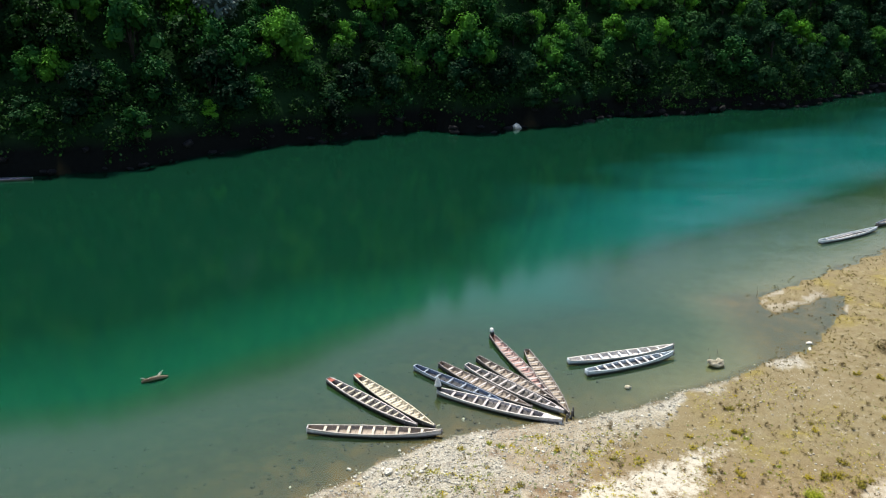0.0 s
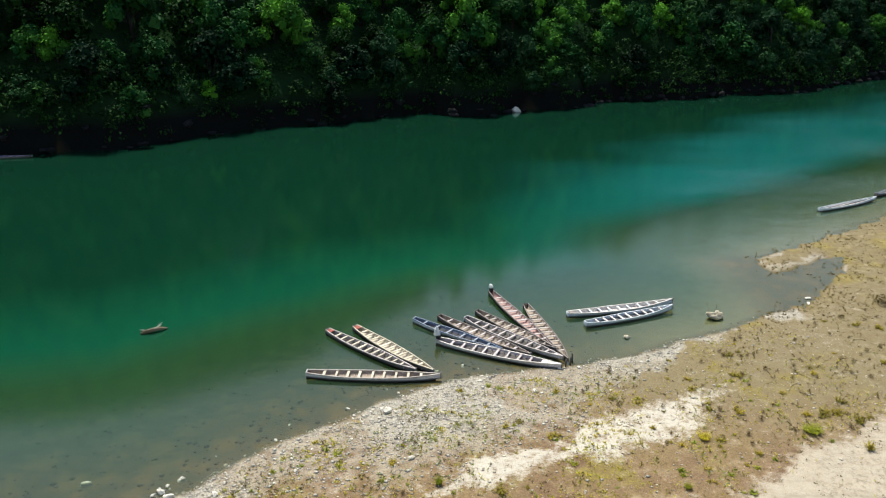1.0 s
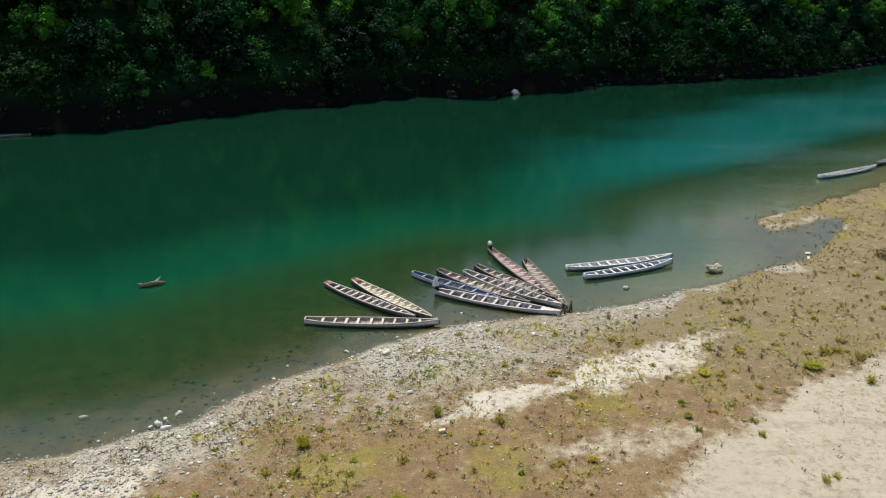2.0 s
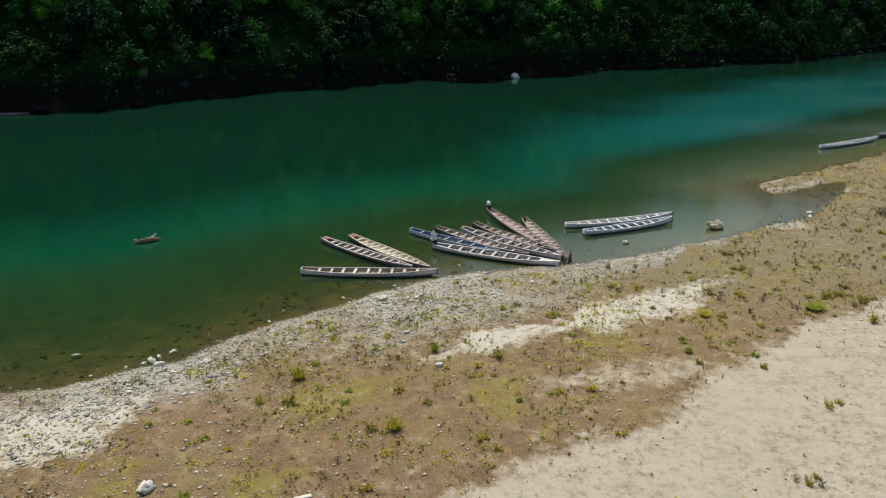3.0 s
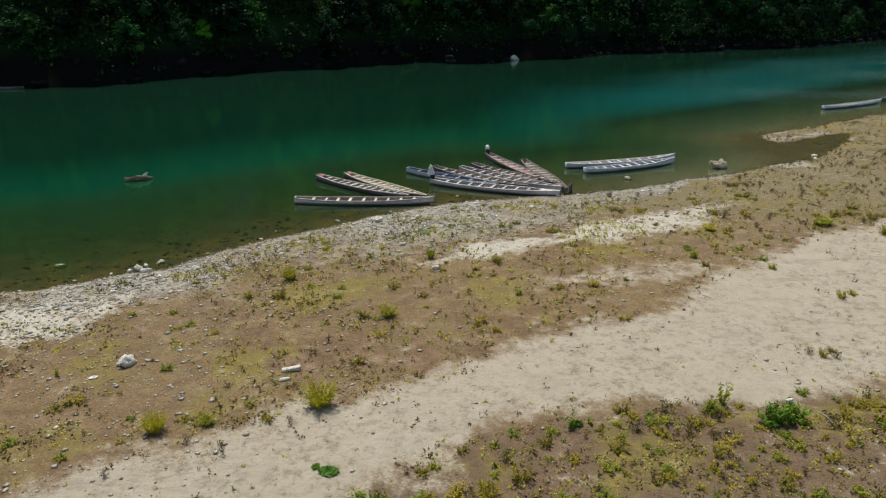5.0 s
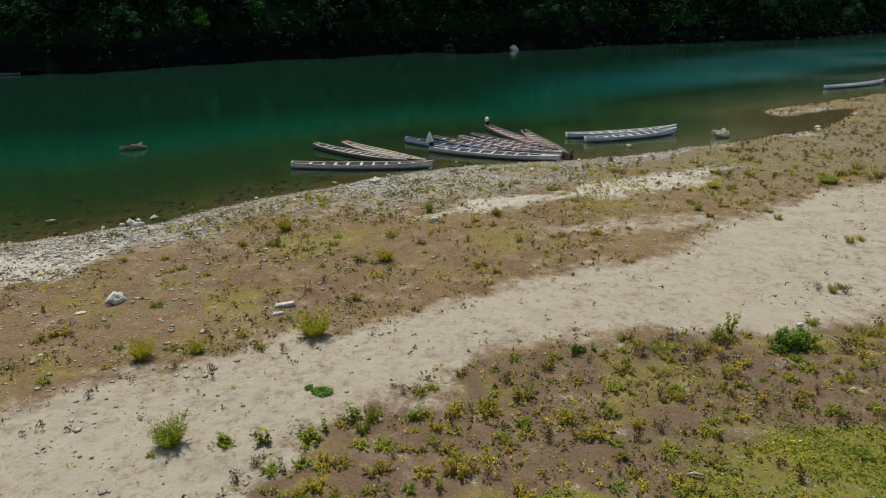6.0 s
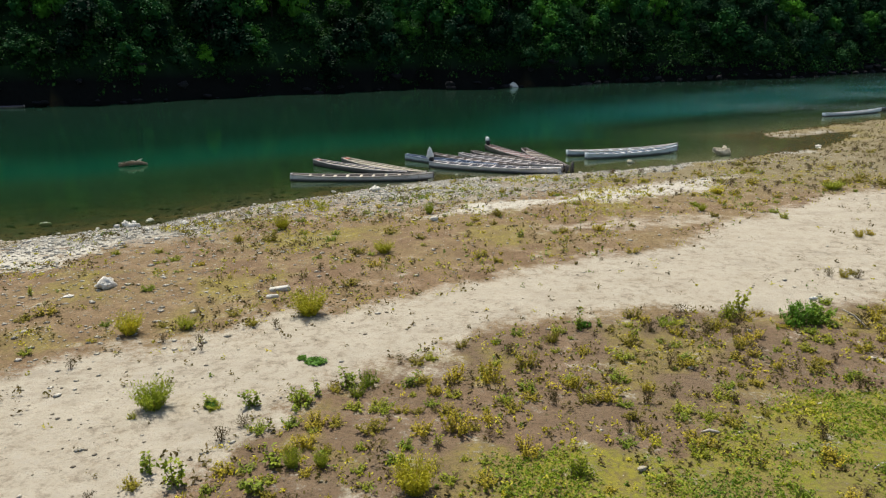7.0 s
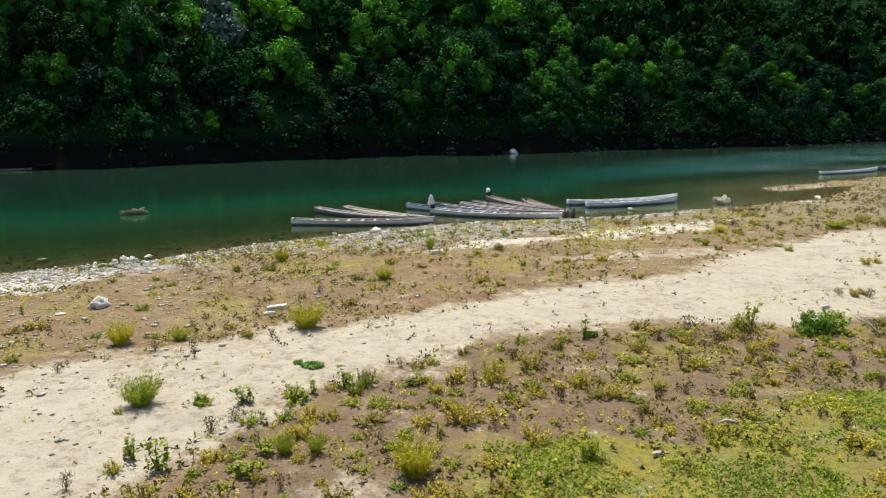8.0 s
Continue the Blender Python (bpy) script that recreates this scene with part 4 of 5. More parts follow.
# gravel: joined small stones
def pebbles(name, label, k, box, size, want, mat, flat=0.6):
    x0, x1, y0, y1 = box
    x, y = rng.uniform(x0, x1, k), rng.uniform(y0, y1, k)
    z, d1, d2 = land(x, y)
    zs = zones(x, y, d1, d2)
    keep = rng.random(k) < want(x, y, d1, zs)
    x, y, z = x[keep], y[keep], z[keep]
    m = len(x)
    base = np.array([(1, 0, 0), (0.4, 0.9, 0.1), (-0.7, 0.7, -0.1), (-0.95, -0.3, 0.1), (-0.1, -1, 0), (0.8, -0.6, 0.1), (0.15, 0.1, 0.75), (0, 0, -0.6)])
    tri = np.array([(0, 1, 6), (1, 2, 6), (2, 3, 6), (3, 4, 6), (4, 5, 6), (5, 0, 6), (1, 0, 7), (2, 1, 7), (3, 2, 7), (4, 3, 7), (5, 4, 7), (0, 5, 7)])
    s = np.clip(size * rng.lognormal(-0.1, 0.55, m), size * 0.4, size * 3.0)
    ang = rng.uniform(0, 2 * np.pi, m)
    v = base[None] * rng.uniform(0.7, 1.25, (m, 8, 3)) * s[:, None, None] * 0.5
    v[..., 2] *= flat
    c, sn = np.cos(ang)[:, None], np.sin(ang)[:, None]
    v = np.stack([v[..., 0] * c - v[..., 1] * sn + x[:, None], v[..., 0] * sn + v[..., 1] * c + y[:, None], v[..., 2] + (z + s * 0.06)[:, None]], -1)
    ob = new(name, mesh_of(name, v.reshape(-1, 3), (tri[None] + 8 * np.arange(m)[:, None, None]).reshape(-1, 3), mat))
    return tagged(ob, label, "gravel", kind="stuff")


pebbles("gravel", "grey and white gravel along the waterline", 210000, (-30, 34, 18, 62), 0.10,
        lambda x, y, d, z: np.where((d > -0.6) & (d < 14), np.maximum(z[1], 0.01) * 0.45 * (1 - 0.85 * step(x, 17, 24)) + z[3] * (0.08 + 0.25 * step(-x, 11, 13)) * (d < 9), 0), STONE)
pebbles("light_gravel", "whitish pebbles scattered over the shore", 90000, (-30, 32, 5, 60), 0.08,
        lambda x, y, d, z: np.where(d > -0.4, np.maximum(z[1] * 0.8 * (1 - 0.8 * step(x, 17, 24)), (1 - 0.9 * z[0]) * (1 - 0.85 * z[7]) * (0.13 + 0.32 * step(-x, 2, 10))), 0), PALE_STONE)
pebbles("track_clods", "small dark clods and stones on the sandy track", 50000, (-16, 26, 4, 34), 0.042,
        lambda x, y, d, z: z[0] * (0.03 + 0.26 * step(-x, -1, 4) * step(cloudy(x, y, 1.8, 171), 0.42, 0.62) + 0.12 * step(x, 9, 16) * step(cloudy(x, y, 3, 173), 0.5, 0.65)), CLOD)
pebbles("river_bed_stones", "dark stones on the shallow river bed", 60000, (-46, 14, 22, 62), 0.13,
        lambda x, y, d, z: np.where((d < -0.4) & (d > -16), 0.26 * np.exp(d / 9) * (1 - 0.85 * step(x, 0, 9)), 0), BED_STONE)


# ---- plants of the bank ----
def tussock(kind, k, tall, spread, mat, twigs=True):
    """A clump of thin upright stems with small leaves."""
    root = new(kind)
    root_a = rng.uniform(0, 2 * np.pi, k)
    lean = rng.beta(1.6, 1.3, k) * spread / tall
    h = tall * rng.uniform(0.35, 1.0, k) * (1 - 0.3 * (lean / max(lean.max(), 0.01)) ** 2)
    way = np.stack([np.cos(root_a) * lean, np.sin(root_a) * lean, np.ones(k)], -1)
    foot = np.stack([np.cos(root_a) * spread * 0.22, np.sin(root_a) * spread * 0.22, np.zeros(k)], -1) * rng.uniform(0, 1, (k, 1)) ** 0.5
    tip = foot + way * h[:, None]
    side = np.stack([-np.sin(root_a), np.cos(root_a), np.zeros(k)], -1) * 0.007 * tall**0.5
    mid = foot + way * h[:, None] * 0.5 + np.array([0, 0, 0.05]) * h[:, None]
    v = np.stack([foot - side, foot + side, mid + side * 0.8, mid - side * 0.8, tip], 1).reshape(-1, 3)
    i = np.arange(k)[:, None] * 5
    f = np.concatenate([i + [0, 1, 2], i + [0, 2, 3], i + [3, 2, 4]], 1).reshape(-1, 3)
    part("stem_clump", mesh_of("stem_clump", v, f, mat), root)
    per = 9
    s = rng.uniform(0.12, 1.0, (k, per, 1)) ** 0.85
    c = (foot[:, None] + (tip - foot)[:, None] * s + rng.normal(size=(k, per, 3)) * 0.024 * tall**0.5).reshape(-1, 3)
    c[:, 2] = np.maximum(c[:, 2], 0.01)
    v, f = leaves(c, 0.026 * tall**0.4, np.tile([0, 0, 0.5], (len(c), 1)), long=3.4)
    part("foliage", mesh_of("foliage", v, f, mat), root)
    if twigs:
        p = [tube([(0, 0, -0.05), tuple(rng.normal(size=3) * 0.05 + (rng.normal() * spread * 0.12, rng.normal() * spread * 0.12, tall * 0.35))], [0.02, 0.008], 4) for _ in range(6)]
        v, f = join(p)
        part("twig_clump", mesh_of("twig_clump", v, f, TWIG), root)
    return root


def branching(paths, r):
    """Thin tapering stems that grow out of one foot."""
    ring = [(math.cos(a) * r, math.sin(a) * r, -0.03) for a in (0, 2.094, 4.189)]
    vs, fs = list(ring), []
    for mid, tip in paths:
        o = len(vs)
        vs += [(mid[0] + q[0] * 0.6, mid[1] + q[1] * 0.6, mid[2]) for q in ring] + [(tip[0] + q[0] * 0.3, tip[1] + q[1] * 0.3, tip[2]) for q in ring]
        for k in range(3):
            j = (k + 1) % 3
            fs += [(k, j, o + j, o + k), (o + k, o + j, o + 3 + j, o + 3 + k)]
        fs.append((o + 3, o + 4, o + 5))
    return vs, fs


def leafy(kind, stems, tall, spread, size, mat, per=26):
    """An upright broad-leaved weed or shrub."""
    root = new(kind)
    tubes, cs = [], []
    for _ in range(stems):
        a, r = rng.uniform(0, 6.28), spread * math.sqrt(rng.random()) * 0.5
        h = tall * rng.uniform(0.3, 1.0)
        p0 = Vector((math.cos(a) * r * 0.5, math.sin(a) * r * 0.5, -0.03))
        p2 = Vector((math.cos(a) * r, math.sin(a) * r, h))
        p1 = (p0 + p2) / 2 + Vector((rng.normal() * 0.03, rng.normal() * 0.03, h * 0.06))
        tubes.append((p1, p2))
        for s in np.linspace(0.06, 1, per):
            q = p0.lerp(p1, s * 2) if s < 0.5 else p1.lerp(p2, s * 2 - 1)
            cs.append(np.array(q) + rng.normal(size=3) * size * 0.75)
    v, f = branching(tubes, 0.014)
    part("stem_clump", mesh_of("stem_clump", v, f, TWIG), root)
    cs = np.array(cs)
    cs[:, 2] = np.maximum(cs[:, 2], 0.02)
    v, f = leaves(cs, size, np.tile([0, 0, 0.9], (len(cs), 1)), long=1.7)
    part("foliage", mesh_of("foliage", v, f, mat), root)
    return root


def creeper(kind, spread, mat, k=160):
    root = new(kind)
    a, r = rng.uniform(0, 6.28, k), spread / 2 * np.sqrt(rng.random(k))
    c = np.stack([np.cos(a) * r, np.sin(a) * r * 0.7, rng.uniform(0.01, 0.07, k)], -1)
    v, f = leaves(c, 0.06, np.tile([0, 0, 1.2], (k, 1)), long=1.8)
    part("foliage", mesh_of("foliage", v, f, mat), root)
    return root


def dry_stalk(kind, tall, mat):
    root = new(kind)
    tubes = []
    for _ in range(7):
        q = Vector((rng.normal() * tall * 0.35, rng.normal() * tall * 0.35, tall * rng.uniform(0.3, 1)))
        tubes.append((q * 0.5 + Vector((0, 0, 0.05)), q))
    v, f = branching(tubes, 0.008)
    part("stem_clump", mesh_of("stem_clump", v, f, TWIG), root)
    c = np.array([Vector((rng.normal() * tall * 0.22, rng.normal() * tall * 0.22, tall * rng.uniform(0.15, 0.9))) for _ in range(130)])
    v, f = leaves(c, 0.022, np.tile([1, 0, 0], (len(c), 1)), long=4.0, loose=1.0, droop=1.5)
    part("foliage", mesh_of("foliage", v, f, mat), root)
    return root


STORE = {}
placed = []


def plant(kind, label, x, y, wide, tall, group="bank plants"):
    """Sets a plant: the first of a kind is built, the others are copies at their own size."""
    if kind not in STORE:
        STORE[kind] = [BUILD[kind](kind) for _ in range(2 if kind in ("creeping_patch", "leafy_shrub") else 3)]
        for ob in STORE[kind]:
            ob.location = (0, 0, 0)
        STORE[kind + " used"] = 0
    used = STORE[kind + " used"]
    STORE[kind + " used"] += 1
    src = STORE[kind][used % len(STORE[kind])]
    w0, h0 = SIZE[kind]
    m = pose(x, y, height(x, y), rng.uniform(-5, 5), rng.uniform(-5, 5), rng.uniform(0, 360))
    ob = src if used < len(STORE[kind]) else copy_thing(src, m)
    ob.matrix_world = m @ Matrix.Diagonal((wide / w0, wide / w0, tall / h0, 1))
    placed.append((x, y, wide))
    return tagged(ob, label, "plant" if kind not in ("yellow_shrub", "green_shrub") else "shrub", group)


BUILD = {
    "yellow_shrub": lambda k: tussock(k, 240, 0.9, 0.9, YELLOW_LEAF),
    "green_shrub": lambda k: tussock(k, 220, 0.8, 0.85, GREEN_LEAF),
    "leafy_shrub": lambda k: leafy(k, 30, 0.95, 1.7, 0.085, SHRUB_LEAF, 44),
    "upright_weed": lambda k: leafy(k, 4, 0.7, 0.30, 0.058, WEED_LEAF, 22),
    "yellow_weed": lambda k: leafy(k, 20, 0.34, 0.85, 0.035, OLIVE_LEAF, 32),
    "low_weed": lambda k: leafy(k, 18, 0.26, 0.7, 0.034, GREEN_LEAF, 28),
    "dry_weed": lambda k: dry_stalk(k, 0.4, DRY_LEAF),
    "creeping_patch": lambda k: creeper(k, 0.7, EMERALD_LEAF, 300),
}
SIZE = {"yellow_shrub": (1.3, 0.9), "green_shrub": (1.2, 0.8), "leafy_shrub": (1.5, 0.95), "upright_weed": (0.28, 0.7), "yellow_weed": (0.75, 0.34), "low_weed": (0.6, 0.26), "dry_weed": (0.4, 0.4), "creeping_patch": (0.7, 0.07)}
LABELS = {"yellow_shrub": "bushy yellow-green shrub on the sandy bank", "green_shrub": "feathery green shrub on pale sand", "leafy_shrub": "dense dark green leafy shrub beside the track", "upright_weed": "slim upright leafy green weed",
          "yellow_weed": "low yellowish leafy weed on brown soil", "low_weed": "low green weed on brown soil", "dry_weed": "dry brown weed with bare stalks", "creeping_patch": "flat patch of fresh green creeping plants"}
KNOWN = {
    "yellow_shrub": ((-3.7, 15.9, 1.45, 1.0), (-8.7, 14.5, 1.0, 0.8), (-0.05, 6.75, 1.05, 0.85), (-2.0, 23.0, 1.05, 0.6), (-7.2, 27.5, 1.0, 0.8), (15.9, 34.4, 1.0, 0.45)),
    "green_shrub": ((-6.2, 10.1, 1.1, 0.85), (-7.2, 14.9, 0.7, 0.45), (-1.9, 7.6, 0.42, 0.44), (-2.5, 7.65, 0.5, 0.5), (-0.3, 30.2, 0.6, 0.7), (13.4, 29.8, 0.6, 0.43), (22.8, 35.1, 1.5, 0.55)),
    "leafy_shrub": ((10.75, 14.6, 0.85, 0.75), (11.5, 14.85, 0.85, 0.6)),
    "upright_weed": ((9.7, 15.9, 0.4, 0.9), (4.4, 14.45, 0.28, 0.68), (-3.95, 10.1, 0.35, 0.57), (-2.55, 10.6, 0.22, 0.45), (-1.9, 11.1, 0.4, 0.6), (-4.6, 7.05, 0.36, 0.85), (-5.25, 7.5, 0.3, 0.53), (-2.9, 7.7, 0.36, 0.5), (-3.0, 6.8, 0.34, 0.43), (5.0, 14.7, 0.2, 0.3), (-0.3, 11.1, 0.3, 0.43), (3.8, 25.1, 0.3, 0.4), (-5.0, 10.2, 0.25, 0.3)),
    "yellow_weed": ((0.75, 8.8, 0.68, 0.45), (1.6, 11.3, 0.66, 0.5), (-5.4, 7.0, 0.46, 0.2), (1.9, 22.1, 0.7, 0.25), (-7.2, 25.2, 0.8, 0.4), (-5.3, 15.1, 0.55, 0.2), (14.6, 19.1, 0.5, 0.28), (15.1, 19.4, 0.4, 0.22), (3.1, 29.5, 0.85, 0.35), (2.6, 12.0, 0.6, 0.4), (3.6, 10.9, 0.6, 0.35), (4.3, 10.3, 0.8, 0.3), (18.2, 24.4, 0.6, 0.3), (18.8, 24.7, 0.5, 0.25), (8.5, 14.7, 0.8, 0.35), (7.2, 14.2, 0.6, 0.3), (3.5, 13.6, 0.5, 0.3), (5.6, 13.3, 0.6, 0.25), (13.3, 15.0, 0.6, 0.3), (24.4, 36.9, 0.9, 0.3), (25.5, 37.2, 1.0, 0.35), (26.4, 36.2, 0.9, 0.4), (23.4, 37.0, 0.7, 0.25), (25.4, 33.4, 0.8, 0.5)),
    "low_weed": ((-2.8, 10.2, 0.8, 0.35), (-1.4, 11.1, 0.4, 0.45), (-1.6, 10.6, 0.4, 0.4), (14.2, 14.3, 0.7, 0.35), (-4.8, 10.0, 0.38, 0.16), (16.8, 28.2, 0.5, 0.25), (3.1, 7.3, 0.5, 0.42), (5.6, 7.9, 0.5, 0.25), (-6.5, 9.6, 0.22, 0.14), (9.2, 15.5, 0.7, 0.5)),
    "dry_weed": ((-4.5, 14.8, 0.25, 0.35), (-7.5, 13.9, 0.36, 0.27), (-6.2, 13.3, 0.26, 0.5), (-5.9, 6.4, 0.26, 0.34), (8.1, 9.0, 0.2, 0.27), (7.6, 15.4, 0.5, 0.45), (15.0, 18.9, 0.4, 0.35), (14.2, 19.3, 0.35, 0.3), (9.2, 14.9, 0.5, 0.4), (12.6, 14.6, 0.6, 0.45), (8.0, 14.2, 0.5, 0.4), (6.4, 14.3, 0.45, 0.35), (-3.9, 9.2, 0.4, 0.3), (-4.2, 8.6, 0.4, 0.35), (-9.3, 12.3, 0.3, 0.3), (39.0, 54.3, 1.9, 0.8), (38.6, 55.2, 1.5, 0.6), (39.4, 53.4, 1.6, 0.7)),
    "creeping_patch": ((-2.9, 12.4, 0.62, 0.06), (-3.3, 12.6, 0.3, 0.05), (4.6, 14.6, 0.4, 0.1), (-4.9, 10.1, 0.4, 0.08)),
}
for kind, spots in KNOWN.items():
    for x, y, wide, tall in spots:
        plant(kind, LABELS[kind], x, y, wide, tall)


def one(x, y):
    a, b = np.array([x]), np.array([y])
    z, d1, d2 = land(a, b)
    return [float(q[0]) for q in (d1, *zones(a, b, d1, d2))]


# weeds between the known plants, thickest below the track
tries = 0
while len(placed) < 760 and tries < 20000:
    tries += 1
    x, y = rng.uniform(-14, 24), 4.5 + 38 * rng.random() ** 1.7
    d1, sand, grav, green, white, wet, hill, lawn, below = one(x, y)
    chance = 0.95 * below * (1 - 0.7 * lawn) + 0.20 * (1 - below) * (1 - sand) + 0.02 * sand
    if d1 < 1.5 or rng.random() > chance * (1 - sand * 0.9) or any(math.hypot(x - a, y - b) < 0.14 + w * 0.34 for a, b, w in placed):
        continue
    kind = ("yellow_weed", "low_weed", "dry_weed", "upright_weed")[int(rng.choice(4, p=(0.35, 0.35, 0.26, 0.04)))]
    w0, h0 = SIZE[kind]
    s = rng.uniform(0.35, 0.9)
    plant(kind, LABELS[kind], x, y, w0 * s, h0 * s * rng.uniform(0.7, 1.1))


# dry tufts over the bank beside the lagoon
tufts = 0
while tufts < 110:
    x, y = rng.uniform(9, 37), rng.uniform(34, 62)
    d1, sand, grav, green, white, wet, hill, lawn, below = one(x, y)
    if d1 < 1.2 or sand > 0.3 or white > 0.2:
        continue
    s = rng.uniform(0.5, 1.15)
    kind = "dry_weed" if rng.random() < 0.75 else "yellow_weed"
    plant(kind, LABELS[kind], x, y, SIZE[kind][0] * s, SIZE[kind][1] * s * 0.8)
    tufts += 1


# sprigs and blades past counting
def scatter(name, label, k, box, want, per, size, tall, mat, category, long=2.0, patch=1.2):
    x0, x1, y0, y1 = box
    x, y = rng.uniform(x0, x1, k), rng.uniform(y0, y1, k)
    z, d1, d2 = land(x, y)
    zs = zones(x, y, d1, d2)
    keep = rng.random(k) < want(x, y, d1, zs)
    x, y, z = x[keep], y[keep], z[keep]
    m = len(x)
    s = rng.lognormal(0, 0.35, m)
    c = np.stack([x, y, z], -1)[:, None] + np.abs(rng.normal(size=(m, per, 3))) * [0, 0, 1] * tall * s[:, None, None] + rng.normal(size=(m, per, 3)) * [1, 1, 0] * tall * 0.8 * s[:, None, None]
    v, f = leaves(c.reshape(-1, 3), size, np.tile([0, 0, 0.5], (m * per, 1)), long=long)
    tone = np.clip((cloudy(x, y, patch, 71) - 0.5) * 1.7 + 0.5 + rng.normal(size=m) * 0.12, 0, 1)
    return tagged(new(name, mesh_of(name, v, f, mat, tone=np.repeat(tone, per * 4))), label, category, kind="stuff")


def sparse(x, y, d, z):
    n = cloudy(x, y, 2.0, 77)
    return np.where(d > 0.8, (1 - z[0] * 0.93) * (1 - z[3] * 0.6) * step(n, 0.35, 0.7) * 0.55, 0)


scatter("weed_sprigs", "small green and yellow sprigs over the bank", 40000, (-24, 30, 4, 50), lambda x, y, d, z: sparse(x, y, d, z) * (0.45 + 0.55 * z[7]), 9, 0.04, 0.055, SPRIG_YELLOW, "weeds")
scatter("dark_sprigs", "small dry brown sprigs over the bank", 56000, (-24, 60, 4, 84), lambda x, y, d, z: sparse(x, y, d, z) * (0.9 + 0.8 * z[7] + 0.9 * step(-x, -4, 4) * (1 - z[7])), 8, 0.052, 0.085, SPRIG_DRY, "weeds")
scatter("green_sprigs", "small green sprigs over the bank", 22000, (-24, 60, 4, 84), lambda x, y, d, z: sparse(x, y, d, z) * (0.3 + 0.5 * z[7]), 8, 0.045, 0.055, SPRIG_GREEN, "weeds")
scatter("shore_tufts", "yellow-green tufts among gravel and white sand", 30000, (-22, 22, 20, 44), lambda x, y, d, z: np.where(d > 1.5, (0.12 + 0.5 * z[1] + 0.3 * z[3]) * (1 - 0.92 * step(-x, 11, 14) * (z[3] > 0.15)) * (1 - z[0]) * step(cloudy(x, y, 2.6, 141), 0.48, 0.68), 0), 11, 0.05, 0.075, SPRIG_YELLOW, "weeds")
scatter("shore_greens", "green tufts among the gravel", 15000, (-22, 22, 20, 44), lambda x, y, d, z: np.where(d > 1.5, (0.08 + 0.4 * z[1]) * (1 - z[0]) * step(cloudy(x, y, 2.2, 151), 0.5, 0.7), 0), 11, 0.05, 0.08, SPRIG_GREEN, "weeds")
scatter("waterside_sprigs", "thin grey-green sprigs along the spit and lagoon", 9000, (24, 62, 46, 88), lambda x, y, d, z: np.where((d > -1.6) & (d < 5), 0.5 * np.exp(-np.abs(d - 0.6) / 1.6), 0), 9, 0.06, 0.08, SPRIG_DRY, "weeds")
scatter("track_sprigs", "tiny brown and green sprigs on the sandy track", 26000, (-16, 26, 4, 34), lambda x, y, d, z: z[0] * (0.005 + 0.09 * step(-x, -1, 4) * step(cloudy(x, y, 1.6, 181), 0.45, 0.65) + 0.05 * step(x, 9, 16) * step(cloudy(x, y, 3, 173), 0.5, 0.65)), 8, 0.028, 0.05, SPRIG_DRY, "weeds")
scatter("grass", "yellow-green creeping grass carpet beside the track", 64000, (0.5, 20, 3, 13), lambda x, y, d, z: z[6] * step(cloudy(x, y, 1.3, 83), 0.34, 0.6) * 0.9, 4, 0.026, 0.022, GRASS_LEAF, "grass", 2.4)


# ---- far bank ----
def crown(seed, wide, tall, lobes, count):
    """Leaf clumps over uneven rounded lobes that reach down to the ground: places, the way they face, lobe heads."""
    r = np.random.default_rng(seed)
    cs, ns, inner, faces, heads = [], [], [], [], []
    for k in range(lobes):
        up = 1.0 if k == 0 else r.uniform(0.10, 0.95)
        a = r.uniform(0, 6.28)
        q = 0 if k == 0 else wide / 2 * math.sqrt(max(1 - up * up, 0.05)) * r.uniform(0.35, 0.80)
        rad = np.array([1, 1, r.uniform(0.65, 0.95)]) * wide * r.uniform(0.13, 0.25)
        mid = np.array([math.cos(a) * q, math.sin(a) * q, tall * (0.08 + 0.74 * up)])
        heads.append(mid)
        d = r.normal(size=(count // lobes, 3))
        d[:, 2] = np.where(r.random(len(d)) < 0.7, np.abs(d[:, 2]), d[:, 2])
        d /= np.linalg.norm(d, axis=1, keepdims=True)
        bumpy = 1 + 0.24 * np.sin(d[:, :1] * 7 + seed) * np.sin(d[:, 1:2] * 6 + k) + r.normal(size=(len(d), 1)) * 0.11
        cs.append(mid + d * rad * bumpy)
        ns.append(d)
        e = r.normal(size=(16, 3))
        e /= np.linalg.norm(e, axis=1, keepdims=True)
        inner.append(mid + e * rad * r.uniform(0.35, 0.62, (16, 1)))
        faces.append(e)
    return np.concatenate(cs), np.concatenate(ns), np.concatenate(inner), np.concatenate(faces), heads


def tree_source(seed, wide, tall, lobes, count, size=0.40):
    cs, ns, inner, faces, heads = crown(seed, wide, tall, lobes, count)
    v, f = leaves(cs, size, ns * 1.1 + [0, 0, 0.3], long=1.5, droop=0.4, loose=0.36)
    iv, fi = leaves(inner, wide * 0.17, faces, long=1.2, loose=0.2)
    v, f = np.concatenate([v, iv]), np.concatenate([f, fi + len(v)])
    r = np.random.default_rng(seed + 100)
    base = [tube([(0, 0, -1.5), (r.normal() * 0.2, r.normal() * 0.2, tall * 0.3), (r.normal() * 0.3, r.normal() * 0.3, tall * 0.7)], [0.30, 0.22, 0.10], 7)]
    for h in heads[:8]:
        base.append(tube([(0, 0, tall * r.uniform(0.05, 0.3)), tuple(h * [0.6, 0.6, 0.8]), tuple(h)], [0.12, 0.08, 0.03], 4))
    return (v, f), join(base), len(cs)


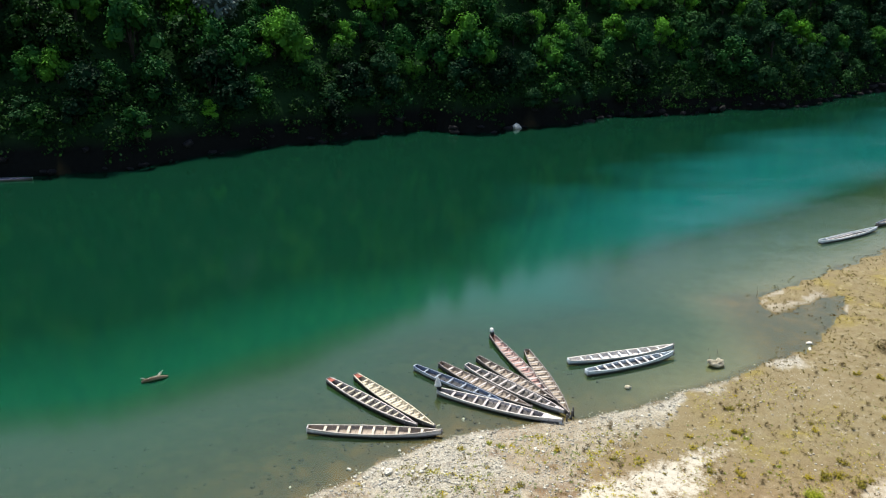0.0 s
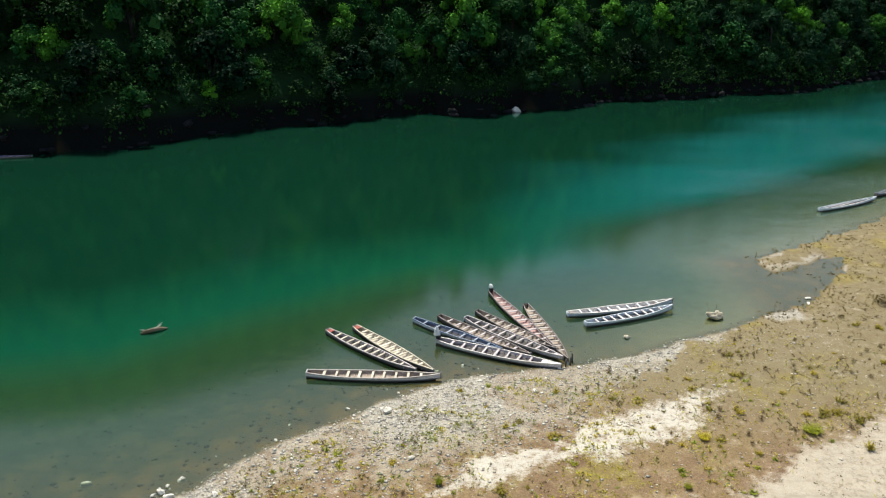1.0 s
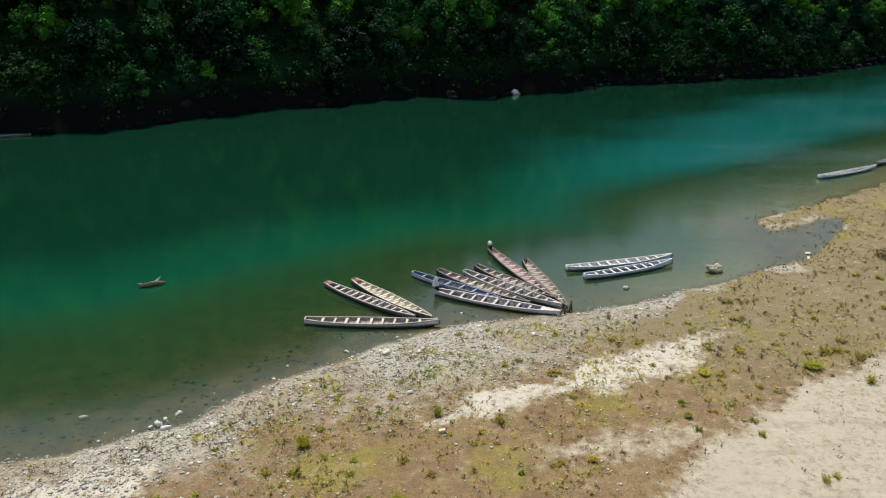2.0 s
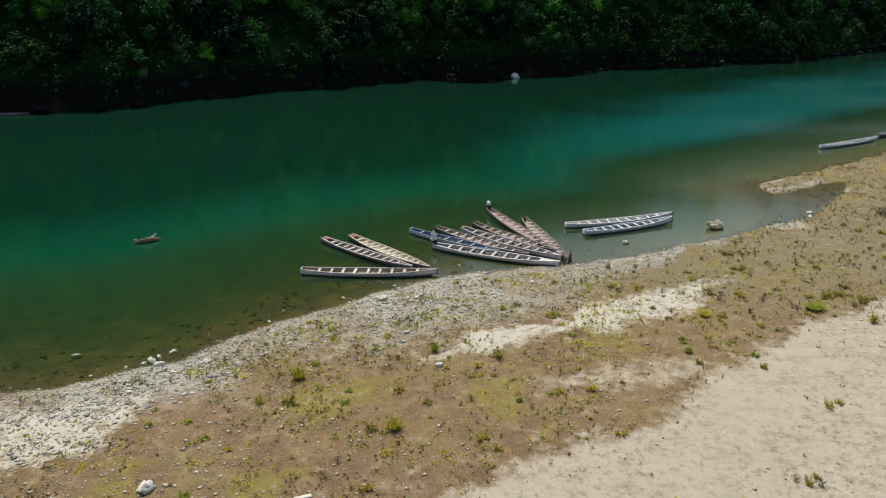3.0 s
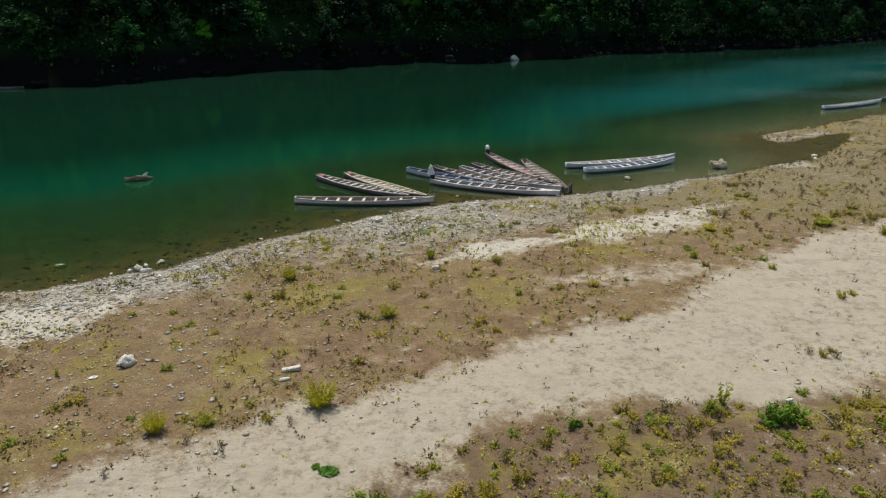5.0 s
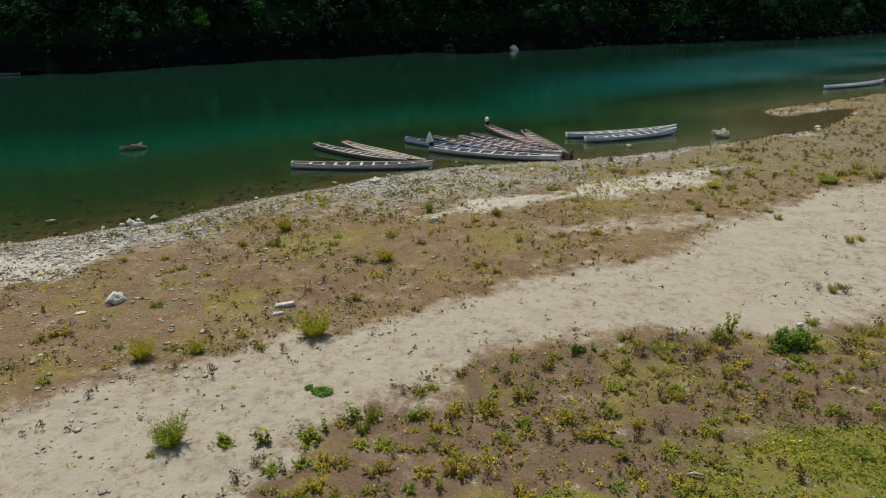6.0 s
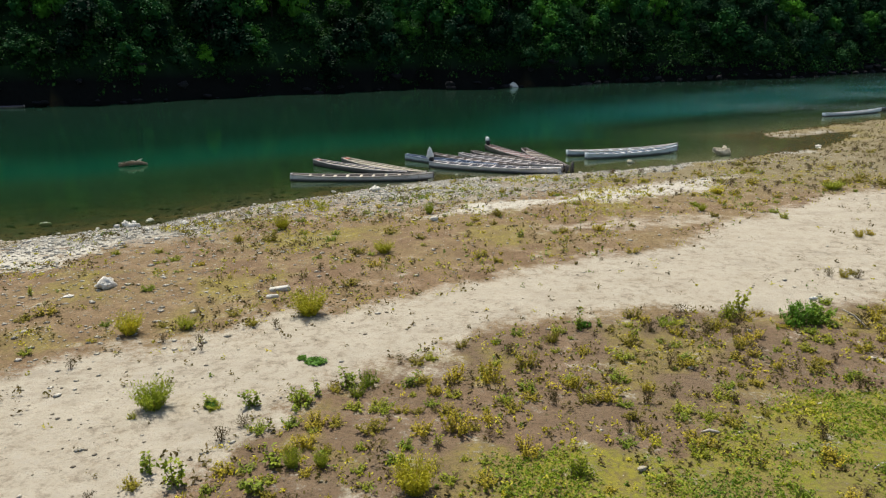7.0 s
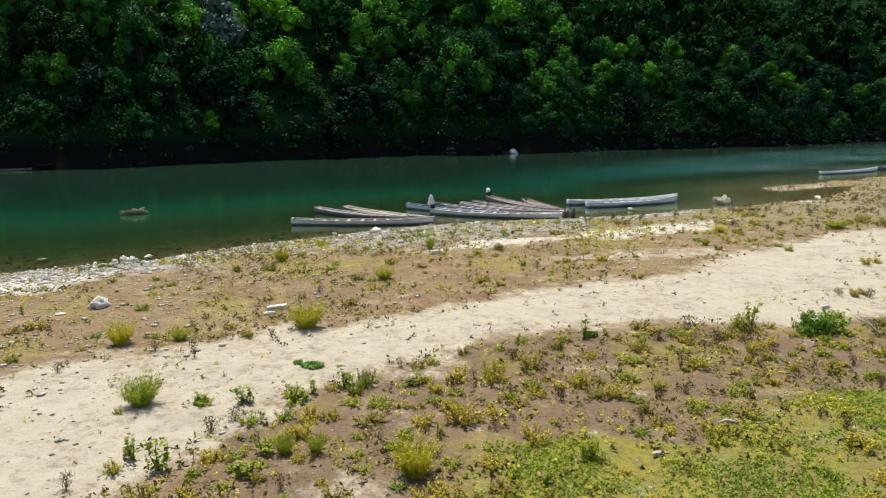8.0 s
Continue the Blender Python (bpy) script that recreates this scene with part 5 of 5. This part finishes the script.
kinds = []
for k in range(8):
    r = np.random.default_rng(300 + k)
    kinds.append(tree_source(k, r.uniform(7.0, 10.5), r.uniform(7.5, 11.5), int(r.integers(13, 20)), 1000))
meshes = [(mesh_of("crown", v, f, TREE_LEAF), mesh_of("crown", v, f, SHADED_LEAF), mesh_of("trunk", tv, tf, BARK)) for (v, f), (tv, tf), _ in kinds]
grey_crown = mesh_of("crown", *kinds[3][0], GREY_LEAF)

spots = []
r = np.random.default_rng(55)
for y in np.arange(98, 350, 5.0):
    for x in np.arange(-200, 300, 5.6):
        spots.append((x + r.uniform(-2.6, 2.6), y + r.uniform(-2.3, 2.3)))
spots = np.array(spots)
sz, sd1, sd2 = land(spots[:, 0], spots[:, 1])
open_slope = (r.random(len(spots)) < 0.86) & (sd2 > 1.2) & (sd2 < 105) & (np.abs(spots[:, 0] - 10) < 60 + spots[:, 1] * 0.68) & ((sd2 < 62) | (r.random(len(spots)) < 0.55))
spots, sz, sd2 = spots[open_slope], sz[open_slope], sd2[open_slope]
order = np.argsort(sd2)
front, back = order[:280], order[280:]
for q, i in enumerate(front):
    k = int(r.integers(0, 8))
    x, y = spots[i]
    t = tagged(new("tree"), "dark green broadleaf tree on the steep far bank", "tree", "far bank trees")
    s = r.uniform(0.55, 1.0) + 0.4 * r.random() ** 3 if sd2[i] > 4 else r.uniform(0.5, 0.85)
    silver = math.hypot(x + 49, y - 158) < 6
    s = 1.6 if silver else s
    t.matrix_world = pose(x, y, sz[i] - 0.3 - (1.4 * s if sd2[i] < 9 else 0), r.uniform(-6, 6), r.uniform(-6, 6), r.uniform(0, 360)) @ Matrix.Diagonal((s, s, s * r.uniform(0.8, 1.15), 1))
    # shade-darkened leaves mostly on the lowest crowns and those far right
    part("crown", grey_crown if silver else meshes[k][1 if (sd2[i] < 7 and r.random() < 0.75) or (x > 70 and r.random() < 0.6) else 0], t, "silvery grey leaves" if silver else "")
    part("trunk", meshes[k][2], t)

vs, fs, tones, ts, tfs, o, to = [], [], [], [], [], 0, 0
for i in back:
    (v, f), (tv, tf), outer = kinds[int(r.integers(0, 8))]
    s, a = r.uniform(0.5, 1.0) + 0.5 * r.random() ** 3, r.uniform(0, 6.28)
    turn = np.array([[math.cos(a), -math.sin(a), 0], [math.sin(a), math.cos(a), 0], [0, 0, 1]])
    near_bank = sd2[i] < 52
    some = np.sort(r.permutation(outer)[: 470 if near_bank else 200])
    deep = outer + np.sort(r.permutation(len(v) // 4 - outer)[: 120 if near_bank else 70])
    lv = np.concatenate([v.reshape(-1, 4, 3)[some], v.reshape(-1, 4, 3)[deep]])
    grow = np.concatenate([np.full(len(some), 1.35 if near_bank else 1.9), np.full(len(deep), 1.35)])[:, None, None]
    lv = (lv - lv.mean(1, keepdims=True)) * grow + lv.mean(1, keepdims=True)
    pv = lv.reshape(-1, 3) @ turn.T * [s, s, s * r.uniform(0.8, 1.15)] + [*spots[i], sz[i] - 0.3]
    j = np.arange(len(lv))[:, None] * 4
    vs.append(pv)
    fs.append(np.concatenate([j + [0, 1, 2], j + [0, 2, 3]], 1).reshape(-1, 3) + o)
    # leaf tone sets how bright the slope is, darker towards +x
    tones.append(np.full(len(pv), r.random() + 0.26 - 0.85 * float(step(spots[i][0], -30, 100))))
    o += len(pv)
    stem_v, stem_f = np.array(tv[:21]), [q for q in tf[:14]]
    ts.append(stem_v @ turn.T * s + [*spots[i], sz[i] - 0.3])
    tfs += [tuple(np.array(q) + to) for q in stem_f]
    to += len(stem_v)
woods = tagged(new("woods"), "dense green forest covering the hillside", "forest", kind="stuff")
part("crowns", mesh_of("crowns", np.concatenate(vs), np.concatenate(fs), WOODS_LEAF, tone=np.concatenate(tones)), woods)
part("trunks", mesh_of("trunks", np.concatenate(ts), tfs, BARK), woods)

# shrubs and vines that hang over the waterline, joined
k = 130000
x, y = r.uniform(-110, 190, k), r.uniform(100, 275, k)
z, d1, d2 = land(x, y)
keep = (d2 > 0.6) & (((d2 < 9) & (r.random(k) < np.where(d2 < 3.5, 0.15, 0.25))) | ((d2 < 60) & (r.random(k) < 0.05)))
c = np.stack([x, y, z], -1)[keep]
rr = np.random.default_rng(9)
d = rr.normal(size=(len(c), 27, 3))
d[..., 2] = np.abs(d[..., 2]) * 0.9 - 0.15
d /= np.linalg.norm(d, axis=-1, keepdims=True)
rad = rr.uniform(0.7, 1.7, (len(c), 1, 1)) * (1 + rr.normal(size=(len(c), 27, 1)) * 0.13)
# leaf tone lowered so the colour carries the shade under overhanging trees
tone = np.repeat(cloudy(c[:, 0], c[:, 1], 6, 19) * 0.75 - 0.58 + rr.normal(size=len(c)) * 0.12, 27 * 4)
c = (c[:, None] + [0, -0.6, 0.5] + d * rad * [1.15, 1.0, 0.95]).reshape(-1, 3)
v, f = leaves(c, 0.40, d.reshape(-1, 3) + [0, 0, 0.2], droop=0.5, loose=0.35)
tagged(new("undergrowth", mesh_of("undergrowth", v, f, WOODS_LEAF, tone=tone)), "tangled green undergrowth above the rocky bank", "undergrowth", kind="stuff")

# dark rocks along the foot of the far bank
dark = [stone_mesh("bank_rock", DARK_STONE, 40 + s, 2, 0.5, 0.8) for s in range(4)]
made = 0
for (ax, ay), (bx, by) in zip(FAR_SHORE[3:-3], FAR_SHORE[4:-2]):
    m = int(math.hypot(bx - ax, by - ay) / 3.2)
    for q in range(m):
        s = r.uniform(0.8, 2.8)
        g = (q + r.random()) / m
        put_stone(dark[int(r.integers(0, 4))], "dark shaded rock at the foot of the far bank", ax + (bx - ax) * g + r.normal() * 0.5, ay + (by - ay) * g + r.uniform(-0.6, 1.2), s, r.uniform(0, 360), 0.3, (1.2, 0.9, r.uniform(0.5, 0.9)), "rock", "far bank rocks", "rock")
